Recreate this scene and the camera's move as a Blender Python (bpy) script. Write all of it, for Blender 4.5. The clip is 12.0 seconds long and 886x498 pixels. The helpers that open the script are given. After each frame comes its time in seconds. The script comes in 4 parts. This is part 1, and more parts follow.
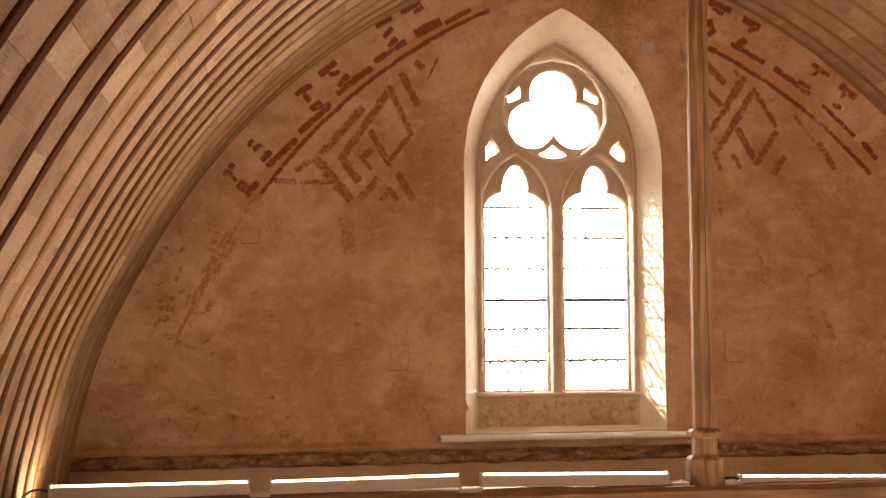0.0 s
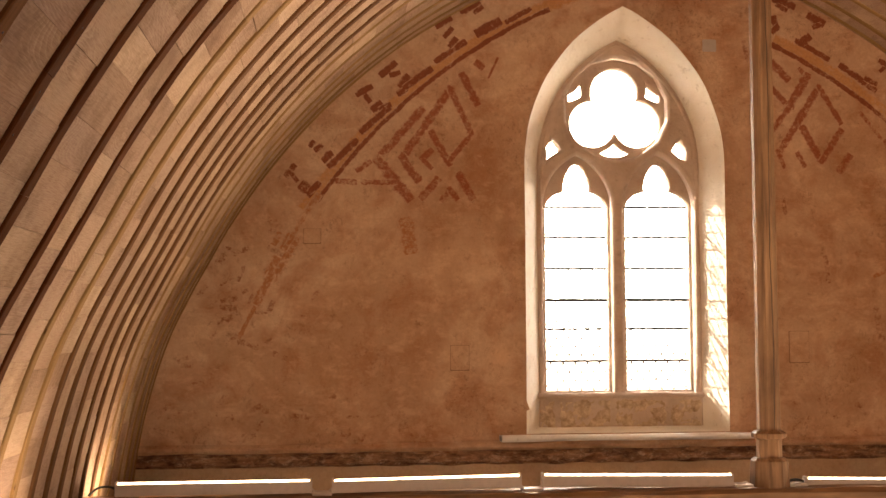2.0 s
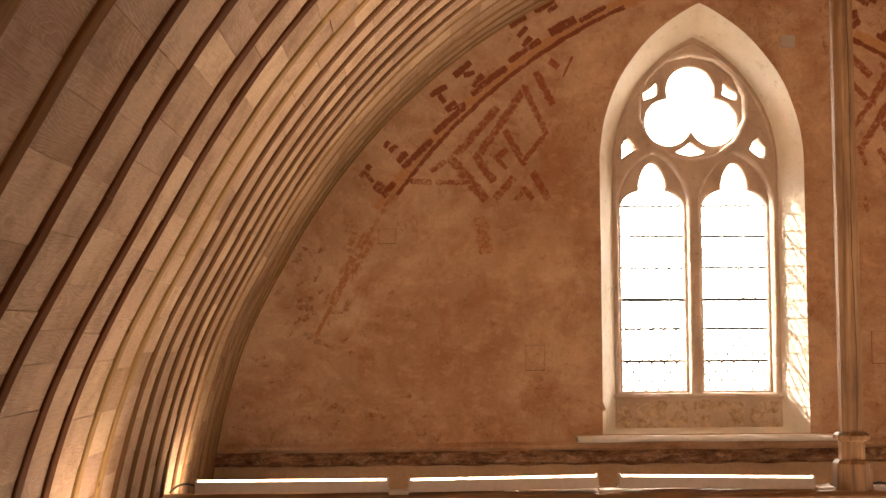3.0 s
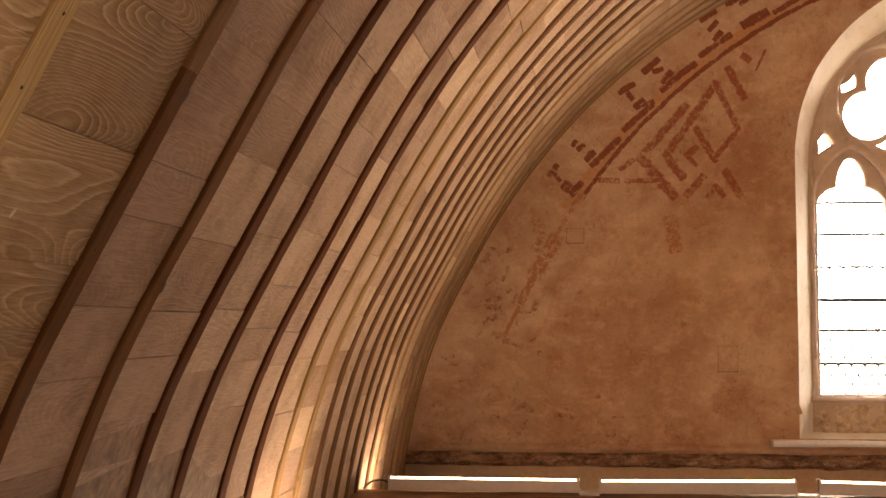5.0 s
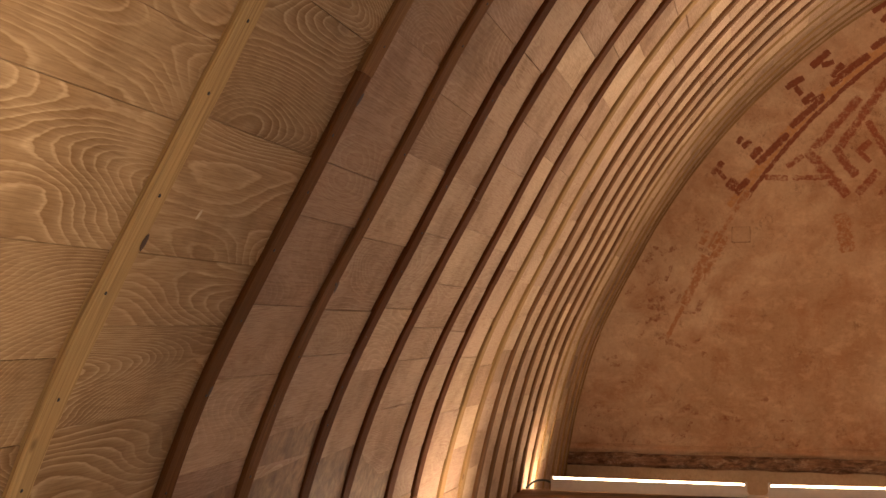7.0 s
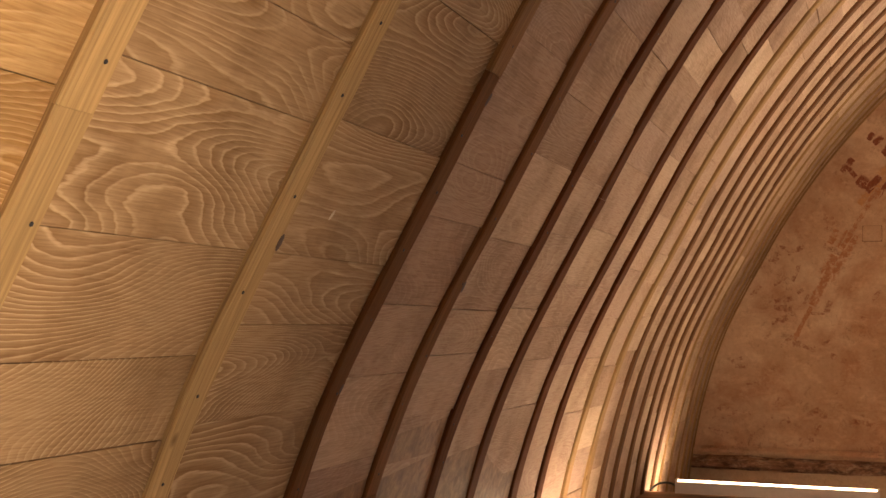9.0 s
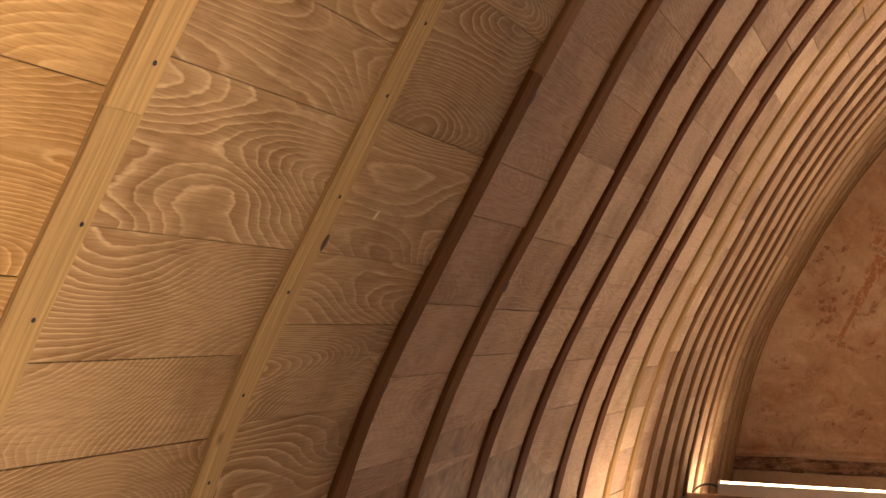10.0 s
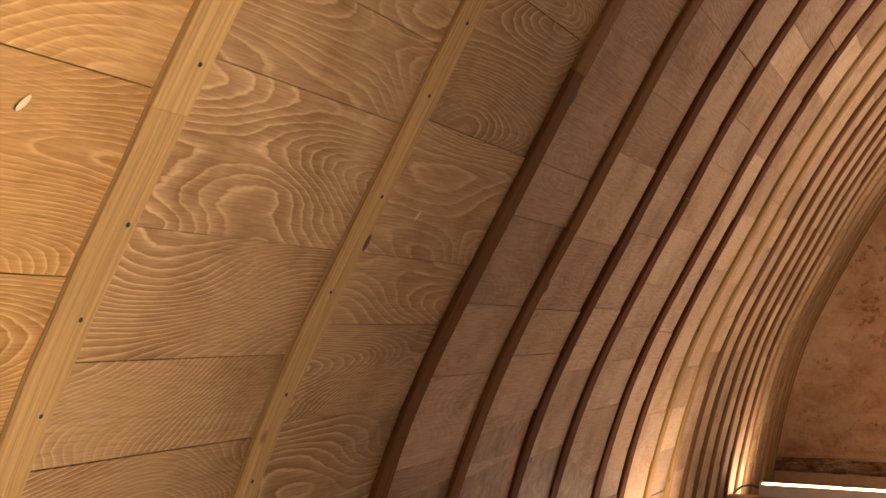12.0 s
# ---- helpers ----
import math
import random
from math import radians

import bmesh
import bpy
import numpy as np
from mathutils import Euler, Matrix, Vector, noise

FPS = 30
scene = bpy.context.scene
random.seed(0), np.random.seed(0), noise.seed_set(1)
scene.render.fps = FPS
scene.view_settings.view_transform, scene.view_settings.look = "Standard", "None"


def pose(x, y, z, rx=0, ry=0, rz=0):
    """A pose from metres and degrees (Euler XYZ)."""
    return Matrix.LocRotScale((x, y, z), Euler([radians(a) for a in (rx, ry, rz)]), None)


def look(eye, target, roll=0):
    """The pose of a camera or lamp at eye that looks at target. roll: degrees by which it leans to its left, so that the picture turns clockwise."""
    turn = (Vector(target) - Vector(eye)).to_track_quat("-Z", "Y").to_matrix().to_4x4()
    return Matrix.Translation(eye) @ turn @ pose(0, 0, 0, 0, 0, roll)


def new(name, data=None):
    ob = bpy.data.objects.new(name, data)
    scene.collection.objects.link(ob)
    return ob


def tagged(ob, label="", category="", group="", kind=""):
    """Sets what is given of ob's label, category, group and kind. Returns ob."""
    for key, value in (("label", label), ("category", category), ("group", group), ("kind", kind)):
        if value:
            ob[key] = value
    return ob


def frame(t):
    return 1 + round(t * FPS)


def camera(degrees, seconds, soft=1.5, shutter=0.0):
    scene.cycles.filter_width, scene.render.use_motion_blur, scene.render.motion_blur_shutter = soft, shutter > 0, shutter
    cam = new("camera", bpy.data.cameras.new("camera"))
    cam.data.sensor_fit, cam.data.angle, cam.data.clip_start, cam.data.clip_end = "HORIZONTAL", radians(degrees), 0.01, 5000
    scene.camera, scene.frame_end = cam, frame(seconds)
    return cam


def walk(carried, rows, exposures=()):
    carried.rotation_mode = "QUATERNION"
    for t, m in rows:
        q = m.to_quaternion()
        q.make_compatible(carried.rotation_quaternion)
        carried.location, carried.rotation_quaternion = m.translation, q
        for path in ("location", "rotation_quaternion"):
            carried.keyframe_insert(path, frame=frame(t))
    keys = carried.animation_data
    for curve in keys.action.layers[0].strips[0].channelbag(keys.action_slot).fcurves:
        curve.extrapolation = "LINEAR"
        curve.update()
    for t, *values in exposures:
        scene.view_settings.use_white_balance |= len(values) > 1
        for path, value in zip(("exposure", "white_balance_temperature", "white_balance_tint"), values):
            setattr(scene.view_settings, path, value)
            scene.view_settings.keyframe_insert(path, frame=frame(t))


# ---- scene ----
cam = camera(39.81, 12.0)
EYE = 6.0      # height of the lens over the nave floor
EXPOSURE = 1.71
ARM = 0.24     # the lens stands this far ahead of the pan head's axis
# seconds, yaw to the left, pitch up, roll
PAN = [
    (0, -8.004, 3.442, -0.389),
    (0.5, -7.613, 3.444, -0.385),
    (1, -7.165, 3.443, -0.365),
    (1.5, -6.502, 3.450, -0.354),
    (2, -5.241, 3.453, -0.319),
    (2.5, -3.636, 3.459, -0.315),
    (4.5, 4.527, 3.476, -0.147),
    (5, 6.748, 3.474, -0.047),
    (5.5, 8.734, 3.474, 0.018),
    (6, 10.760, 3.463, 0.086),
    (6.5, 12.406, 3.455, 0.189),
    (7, 14.095, 3.447, 0.249),
    (9, 19.607, 3.396, 0.522),
    (9.5, 20.706, 3.390, 0.628),
    (10, 21.477, 3.378, 0.662),
    (10.5, 22.165, 3.363, 0.684),
    (11, 22.714, 3.358, 0.692),
    (11.5, 23.014, 3.352, 0.699),
    (12, 23.240, 3.350, 0.690),
]


def pan_pose(yaw, pitch, roll):
    a = radians(yaw)
    return (pose(-math.sin(a) * ARM, math.cos(a) * ARM, EYE, 0, 0, yaw)
            @ pose(0, 0, 0, 90 + pitch, 0, 0) @ pose(0, 0, 0, 0, 0, roll))


walk(cam, [(t, pan_pose(a, b, c)) for t, a, b, c in PAN],
     exposures=[(0.0, EXPOSURE, 7750, 15), (12.0, EXPOSURE, 7750, 15)])

# ---- light ----
world = bpy.data.worlds.new("sky")
scene.world = world
world.use_nodes = True
wn = world.node_tree
bg = wn.nodes["Background"]
sky = wn.nodes.new("ShaderNodeTexSky")
sky.sky_type = "NISHITA"
sky.sun_disc = False
sky.sun_elevation, sky.sun_rotation = radians(33), radians(-53)
wn.links.new(sky.outputs[0], bg.inputs[0])
bg.inputs[1].default_value = 0.15
sun = new("sun", bpy.data.lights.new("sun", "SUN"))
sun.data.energy, sun.data.angle, sun.data.color = 5.0, radians(0.6), (1.0, 0.93, 0.82)
sun.matrix_world = look((-15.0, 22.5, 20.5), (2.25, 9.6, 6.5))


def fill_light(name, width, height, watts, eye, target, color, spread):
    """An added area lamp that fills from a made-up opening behind or beside the camera."""
    lamp = new(name, bpy.data.lights.new(name, "AREA"))
    lamp.data.shape, lamp.data.size, lamp.data.size_y = "RECTANGLE", width, height
    lamp.data.energy, lamp.data.color = watts, color
    lamp.data.spread = radians(spread)
    lamp.matrix_world = look(eye, target)
    return lamp


# added fill for the vault and gable; the windows behind it are made up
fill_light("near_vault_fill", 1.4, 2.0, 61.0, (6.15, -1.2, 3.3), (-1.1, -1.0, 6.1), (1.0, 0.81, 0.60), 42)
fill_light("far_vault_fill", 1.2, 2.0, 19.0, (6.15, 5.0, 3.3), (0.4, 6.1, 8.2), (1.0, 0.87, 0.67), 58)
fill_light("south_vault_fill", 1.2, 2.0, 5.5, (-1.27, 5.0, 3.3), (5.0, 7.2, 8.6), (1.0, 0.84, 0.62), 46)
fill_light("west_fill", 2.0, 3.0, 23.0, (2.44, -3.75, 6.2), (5.0, 6.0, 8.1), (1.0, 0.64, 0.40), 85)

# ---- materials ----


class Mat:
    """A node material with short calls for its nodes."""

    def __init__(self, name):
        self.m = bpy.data.materials.new(name)
        self.m.use_nodes = True
        self.t = self.m.node_tree
        self.b = self.t.nodes["Principled BSDF"]
        self.out = self.t.nodes["Material Output"]

    def n(self, kind, operation="", blend_type=""):
        node = self.t.nodes.new("ShaderNode" + kind)
        if operation:
            node.operation = operation
        if blend_type:
            node.blend_type = blend_type
        return node

    def link(self, a, b):
        self.t.links.new(a, b)

    def val(self, node, key, v):
        node.inputs[key].default_value = v
        return node

    def coord(self, which="Object", scale=(1, 1, 1)):
        c = self.n("TexCoord")
        mp = self.n("Mapping")
        self.link(c.outputs[which], mp.inputs[0])
        mp.inputs["Scale"].default_value = scale
        return mp.outputs[0]

    def noise(self, vec, scale, detail=4.0, rough=0.55, dist=0.0):
        x = self.n("TexNoise")
        self.link(vec, x.inputs["Vector"])
        for k, v in (("Scale", scale), ("Detail", detail), ("Roughness", rough), ("Distortion", dist)):
            x.inputs[k].default_value = v
        return x.outputs[0]

    def ramp(self, fac, stops):
        r = self.n("ValToRGB")
        e = r.color_ramp.elements
        while len(e) < len(stops):
            e.new(0.5)
        for el, (p, c) in zip(e, stops):
            el.position, el.color = p, (*c, 1.0) if len(c) == 3 else c
        self.link(fac, r.inputs[0])
        return r.outputs[0]

    def mix(self, fac, a, b, mode="MIX"):
        x = self.n("MixRGB", blend_type=mode)
        for i, v in ((0, fac), (1, a), (2, b)):
            if isinstance(v, (int, float)):
                x.inputs[i].default_value = v
            elif isinstance(v, tuple):
                x.inputs[i].default_value = (*v, 1.0)
            else:
                self.link(v, x.inputs[i])
        return x.outputs[0]

    def math(self, op, a, b=0.0, c=0.0):
        x = self.n("Math", operation=op)
        for i, v in enumerate((a, b, c)):
            if isinstance(v, (int, float)):
                x.inputs[i].default_value = v
            else:
                self.link(v, x.inputs[i])
        return x.outputs[0]

    def bump(self, height, strength=0.3, dist=0.01):
        x = self.n("Bump")
        x.inputs["Strength"].default_value, x.inputs["Distance"].default_value = strength, dist
        self.link(height, x.inputs["Height"])
        self.link(x.outputs[0], self.b.inputs["Normal"])

    def done(self, color=None, rough=0.7, spec=0.3):
        if color is not None:
            if isinstance(color, tuple):
                self.b.inputs["Base Color"].default_value = (*color, 1.0)
            else:
                self.link(color, self.b.inputs["Base Color"])
        self.b.inputs["Roughness"].default_value = rough
        self.b.inputs["Specular IOR Level"].default_value = spec
        return self.m


def board_material(name, tones, contrast):
    """Flat-sawn chestnut: contour lines of a stretched noise, a new cut for every board."""
    k = Mat(name)
    g = k.n("NewGeometry")
    island = g.outputs["Random Per Island"]
    uv = k.n("UVMap")
    shift = k.n("CombineXYZ")
    for i, f in enumerate((173.0, 311.0, 57.0)):
        k.link(k.math("MULTIPLY", island, f), shift.inputs[i])
    add = k.n("VectorMath", operation="ADD")
    k.link(uv.outputs[0], add.inputs[0])
    k.link(shift.outputs[0], add.inputs[1])
    st = k.n("Mapping")
    k.link(add.outputs[0], st.inputs[0])
    st.inputs["Scale"].default_value = (1.0, 3.7, 1.0)
    field = k.noise(st.outputs[0], 1.0, 1.0, 0.35, 0.15)
    wob = k.n("Mapping")
    k.link(add.outputs[0], wob.inputs[0])
    wob.inputs["Scale"].default_value = (7.0, 26.0, 1.0)
    wobble = k.noise(wob.outputs[0], 1.0, 3.0, 0.6)
    sep = k.n("SeparateXYZ")
    k.link(add.outputs[0], sep.inputs[0])
    drift = k.math("MULTIPLY_ADD", sep.outputs[1], 0.9, k.math("MULTIPLY_ADD", field, 2.2, k.math("MULTIPLY", wobble, 0.035)))
    count = k.math("MULTIPLY_ADD", k.math("FRACT", k.math("MULTIPLY", island, 7.7)), 24.0, 24.0)
    lines = k.math("FRACT", k.math("MULTIPLY", drift, count))
    ring = k.ramp(lines, [(0.0, (0.10,) * 3), (0.45, (0.30,) * 3), (0.72, (0.50,) * 3), (0.84, (1.0,) * 3), (0.92, (0.85,) * 3), (1.0, (0.10,) * 3)])
    fib = k.n("Mapping")
    k.link(add.outputs[0], fib.inputs[0])
    fib.inputs["Scale"].default_value = (14.0, 330.0, 1.0)
    fibre = k.noise(fib.outputs[0], 1.0, 3.0, 0.6)
    tone = k.ramp(k.math("FRACT", k.math("MULTIPLY", island, 13.7)), [(i / (len(tones) - 1), t) for i, t in enumerate(tones)])
    dark = k.mix(1.0, tone, tuple(1 - contrast * c for c in (0.40, 0.47, 0.54)), "MULTIPLY")
    pale = k.mix(contrast * 0.33, tone, (0.74, 0.60, 0.43))
    fade = k.noise(add.outputs[0], 2.6, 2.0)
    amount = k.mix(k.ramp(fade, [(0.34, (0.15,) * 3), (0.6, (1.0,) * 3)]), (0.55, 0.55, 0.55), ring)
    col = k.mix(amount, dark, pale)
    col = k.mix(0.55, col, k.ramp(fibre, [(0.3, (0.58, 0.50, 0.43)), (0.6, (1.06, 1.06, 1.06))]), "MULTIPLY")
    blot = k.noise(add.outputs[0], 4.0, 5.0, 0.62)
    col = k.mix(0.7, col, k.ramp(blot, [(0.28, (0.48, 0.41, 0.36)), (0.54, (1.0, 1.0, 1.0))]), "MULTIPLY")
    k.bump(k.math("ADD", k.math("MULTIPLY", fibre, 0.6), k.math("MULTIPLY", ring, 0.3)), 0.14, 0.002)
    return k.done(col, 0.85, 0.05)


def beam_material(name, light, deep, scale=(2.0, 30.0, 30.0), rough=0.65):
    """Sawn or hewn wood with the grain along the object's x."""
    k = Mat(name)
    v = k.coord("Object", scale)
    a = k.noise(v, 1.0, 5.0, 0.6, 0.4)
    b = k.noise(k.coord("Object", (1, 1, 1)), 3.0, 4.0, 0.6)
    col = k.ramp(a, [(0.28, deep), (0.52, tuple((p + q) / 2 for p, q in zip(light, deep))), (0.72, light)])
    col = k.mix(0.55, col, k.ramp(b, [(0.3, (0.5, 0.45, 0.4)), (0.6, (1.0, 1.0, 1.0))]), "MULTIPLY")
    k.bump(a, 0.4, 0.004)
    return k.done(col, rough, 0.3)


def weathered_material(name):
    """Old timber with flaking limewash: brown wood, sooty patches and pale remains."""
    k = Mat(name)
    v = k.coord("Object", (1.0, 1.0, 2.2))
    grain = k.noise(k.coord("Object", (4.0, 26.0, 26.0)), 1.0, 5.0, 0.65, 0.4)
    soot = k.noise(v, 8.0, 9.0, 0.78, 0.3)
    lime = k.noise(v, 13.0, 9.0, 0.8, 0.3)
    col = k.ramp(grain, [(0.30, (0.15, 0.07, 0.04)), (0.70, (0.40, 0.235, 0.145))])
    col = k.mix(k.ramp(lime, [(0.50, (0.0,) * 3), (0.60, (0.7,) * 3)]), col, (0.52, 0.38, 0.28))
    col = k.mix(k.ramp(soot, [(0.46, (0.0,) * 3), (0.60, (0.80,) * 3)]), col, (0.06, 0.027, 0.018))
    k.bump(k.math("ADD", grain, k.math("MULTIPLY", lime, 0.8)), 0.5, 0.008)
    return k.done(col, 0.85, 0.15)


def rib_material(name, base):
    """Planed oak batten, grain along its run (u), tone by batten."""
    k = Mat(name)
    uv = k.n("UVMap")
    oi = k.n("ObjectInfo")
    add = k.n("VectorMath", operation="ADD")
    k.link(uv.outputs[0], add.inputs[0])
    cmb = k.n("CombineXYZ")
    k.link(k.math("MULTIPLY", oi.outputs["Random"], 91.0), cmb.inputs[0])
    k.link(k.math("MULTIPLY", oi.outputs["Random"], 37.0), cmb.inputs[1])
    k.link(cmb.outputs[0], add.inputs[1])
    mp = k.n("Mapping")
    k.link(add.outputs[0], mp.inputs[0])
    mp.inputs["Scale"].default_value = (3.5, 120.0, 1.0)
    a = k.noise(mp.outputs[0], 1.0, 4.0, 0.6, 0.3)
    tone = k.ramp(oi.outputs["Random"], [(0.0, tuple(c * 0.82 for c in base)), (0.5, base), (1.0, tuple(c * 1.2 for c in base))])
    col = k.mix(k.ramp(a, [(0.3, (0.0,) * 3), (0.7, (0.75,) * 3)]), tone, tuple(c * 0.42 for c in base))
    k2 = k.n("Mapping")
    k.link(add.outputs[0], k2.inputs[0])
    k2.inputs["Scale"].default_value = (9.0, 14.0, 1.0)
    knots = k.n("TexVoronoi")
    k.link(k2.outputs[0], knots.inputs["Vector"])
    knots.inputs["Scale"].default_value = 0.55
    col = k.mix(k.ramp(knots.outputs["Distance"], [(0.03, (0.8,) * 3), (0.10, (0.0,) * 3)]), col, (0.07, 0.035, 0.02))
    k.bump(a, 0.3, 0.002)
    return k.done(col, 0.85, 0.05)


def plaster_material(name="old_plaster", base=(0.43, 0.25, 0.15), pale=(0.58, 0.39, 0.265), rust=(0.34, 0.135, 0.06), worn=1.0, paint=None, wear=0.5, strength=0.85):
    """Old lime plaster: broad clouds, ochre staining, scratches, trowel relief; with paint, a worn coat of colour on it."""
    k = Mat(name)
    v = k.coord("Object")
    big = k.noise(v, 0.9, 6.0, 0.62, 0.6)
    mid = k.noise(v, 3.0, 7.0, 0.68, 0.5)
    fine = k.noise(v, 42.0, 4.0, 0.6)
    col = k.ramp(big, [(0.38, base), (0.50, tuple((p + q) / 2 for p, q in zip(base, pale))), (0.60, pale)])
    col = k.mix(k.ramp(mid, [(0.46, (0.0,) * 3), (0.66, (0.60 * worn,) * 3)]), col, rust)
    rub = k.noise(k.coord("Object", (1.0, 1.0, 1.6)), 6.5, 8.0, 0.74, 0.3)
    col = k.mix(k.ramp(rub, [(0.50, (0.0,) * 3), (0.62, (0.34 * worn,) * 3)]), col, tuple(min(1.0, c * 1.28) for c in pale))
    spots = k.noise(v, 13.0, 7.0, 0.78)
    col = k.mix(k.ramp(spots, [(0.58, (0.0,) * 3), (0.68, (0.45 * worn,) * 3)]), col, tuple(c * 0.5 for c in rust))
    speck = k.noise(k.coord("Object", (1.0, 1.0, 0.8)), 34.0, 9.0, 0.82, 0.6)
    where = k.noise(v, 1.7, 3.0, 0.6, 0.4)
    worn_spot = k.math("MULTIPLY", k.ramp(speck, [(0.53, (0.0,) * 3), (0.61, (0.55 * worn,) * 3)]), k.ramp(where, [(0.49, (0.03,) * 3), (0.62, (1.0,) * 3)]))
    col = k.mix(worn_spot, col, tuple(c * 0.42 for c in rust))
    if paint:
        uv = k.n("UVMap")
        sep = k.n("SeparateXYZ")
        k.link(uv.outputs[0], sep.inputs[0])
        n1 = k.noise(v, 27.0, 7.0, 0.78)
        n2 = k.noise(v, 2.3, 3.0, 0.6)
        side = k.math("SUBTRACT", 1.0, k.math("ABSOLUTE", sep.outputs[1]))
        keep = k.math("ADD", k.math("MULTIPLY", n1, 1.3), k.math("MULTIPLY", n2, 0.45))
        keep = k.math("ADD", keep, k.math("MULTIPLY", k.math("MINIMUM", side, 0.45), 0.55))
        cover = k.ramp(k.math("MULTIPLY", keep, 0.6), [(0.6 * wear, (0.0,) * 3), (0.6 * wear + 0.12, (strength,) * 3)])
        n3 = k.noise(v, 65.0, 3.0, 0.6)
        tint = k.mix(k.ramp(n3, [(0.35, (0.0,) * 3), (0.7, (0.55,) * 3)]), paint, tuple(min(1.0, c * 1.45) for c in paint))
        col = k.mix(cover, col, tint)
    col = k.mix(0.5, col, k.ramp(fine, [(0.3, (0.78, 0.76, 0.74)), (0.6, (1.0,) * 3)]), "MULTIPLY")
    h = k.math("ADD", k.math("MULTIPLY", mid, 1.0), k.math("ADD", k.math("MULTIPLY", fine, 0.10), k.math("MULTIPLY", rub, 0.5)))
    k.bump(h, 0.6, 0.03)
    return k.done(col, 0.85, 0.15)


def stone_material(name, base, pale, mark=(0.25, 0.19, 0.14), scale=4.0):
    k = Mat(name)
    v = k.coord("Object")
    a = k.noise(v, scale, 6.0, 0.65, 0.3)
    f = k.noise(v, 45.0, 4.0, 0.6)
    s = k.noise(v, 14.0, 5.0, 0.7)
    col = k.ramp(a, [(0.3, base), (0.65, pale)])
    col = k.mix(k.ramp(s, [(0.58, (0.0,) * 3), (0.72, (0.5,) * 3)]), col, mark)
    k.bump(k.math("ADD", k.math("ADD", a, k.math("MULTIPLY", s, 0.6)), k.math("MULTIPLY", f, 0.25)), 0.6, 0.015)
    return k.done(col, 0.85, 0.15)


def plain(name, color, rough=0.5, metal=0.0):
    k = Mat(name)
    f = k.noise(k.coord("Object"), 25.0, 4.0)
    col = k.mix(0.35, color, k.ramp(f, [(0.3, (0.7, 0.7, 0.7)), (0.6, (1.0, 1.0, 1.0))]), "MULTIPLY")
    k.b.inputs["Metallic"].default_value = metal
    return k.done(col, rough, 0.4)


def glow(name, color, strength):
    k = Mat(name)
    k.b.inputs["Emission Color"].default_value = (*color, 1.0)
    k.b.inputs["Emission Strength"].default_value = strength
    return k.done((0.9, 0.9, 0.9), 0.5)


def haze_material(name, color, low, high):
    """Glowing distance: sunlit fields up to the horizon, bright sky over it."""
    k = Mat(name)
    sep = k.n("SeparateXYZ")
    k.link(k.coord("Object"), sep.inputs[0])
    t = k.math("MULTIPLY_ADD", sep.outputs[2], 1.6, 0.5 - 1.6 * EYE)
    k.link(k.math("MULTIPLY_ADD", k.math("MINIMUM", k.math("MAXIMUM", t, 0.0), 1.0), high - low, low), k.b.inputs["Emission Strength"])
    k.b.inputs["Emission Color"].default_value = (*color, 1.0)
    return k.done((0.9, 0.9, 0.9), 0.5)


def glass_material():
    k = Mat("old_glass")
    tr = k.n("BsdfTransparent")
    gl = k.n("BsdfGlossy")
    gl.inputs["Roughness"].default_value = 0.08
    fr = k.n("Fresnel")
    mx = k.n("MixShader")
    k.link(fr.outputs[0], mx.inputs[0])
    k.link(tr.outputs[0], mx.inputs[1])
    k.link(gl.outputs[0], mx.inputs[2])
    tr.inputs[0].default_value = (0.93, 0.96, 0.95, 1.0)
    k.link(mx.outputs[0], k.out.inputs[0])
    return k.m


GRAINED = board_material("chestnut_boards", [(0.33, 0.205, 0.108), (0.45, 0.305, 0.172), (0.375, 0.24, 0.132), (0.50, 0.345, 0.205), (0.42, 0.275, 0.155)], 1.0)
GOLDEN = board_material("golden_chestnut_boards", [(0.46, 0.27, 0.105), (0.50, 0.315, 0.135), (0.43, 0.255, 0.105)], 0.9)
PALE = board_material("limed_chestnut_boards", [(0.34, 0.215, 0.148), (0.43, 0.285, 0.205), (0.38, 0.245, 0.175), (0.52, 0.365, 0.26), (0.36, 0.235, 0.178), (0.46, 0.31, 0.225)], 0.36)
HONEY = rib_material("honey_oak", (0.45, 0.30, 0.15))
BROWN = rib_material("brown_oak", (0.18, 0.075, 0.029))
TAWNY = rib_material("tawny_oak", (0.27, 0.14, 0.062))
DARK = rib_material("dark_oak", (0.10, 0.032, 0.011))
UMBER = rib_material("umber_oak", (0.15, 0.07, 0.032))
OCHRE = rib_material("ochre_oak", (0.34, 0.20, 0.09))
PLASTER = plaster_material()
LOWER = plaster_material("smooth_plaster", (0.50, 0.345, 0.22), (0.56, 0.40, 0.27), worn=0.35)
REVEAL = stone_material("limewashed_reveal", (0.76, 0.69, 0.58), (0.86, 0.81, 0.72), (0.42, 0.34, 0.25))
TRACERY = stone_material("tracery_stone", (0.43, 0.335, 0.265), (0.60, 0.485, 0.40))
APRON = stone_material("rough_apron_stone", (0.32, 0.22, 0.14), (0.66, 0.53, 0.385), (0.18, 0.115, 0.07), 24.0)
SILL = stone_material("worn_sill_stone", (0.76, 0.73, 0.71), (0.86, 0.84, 0.82), (0.48, 0.42, 0.37))
OLD_OAK = beam_material("old_oak", (0.36, 0.205, 0.11), (0.15, 0.075, 0.04))
GREY_OAK = weathered_material("weathered_wall_plate")
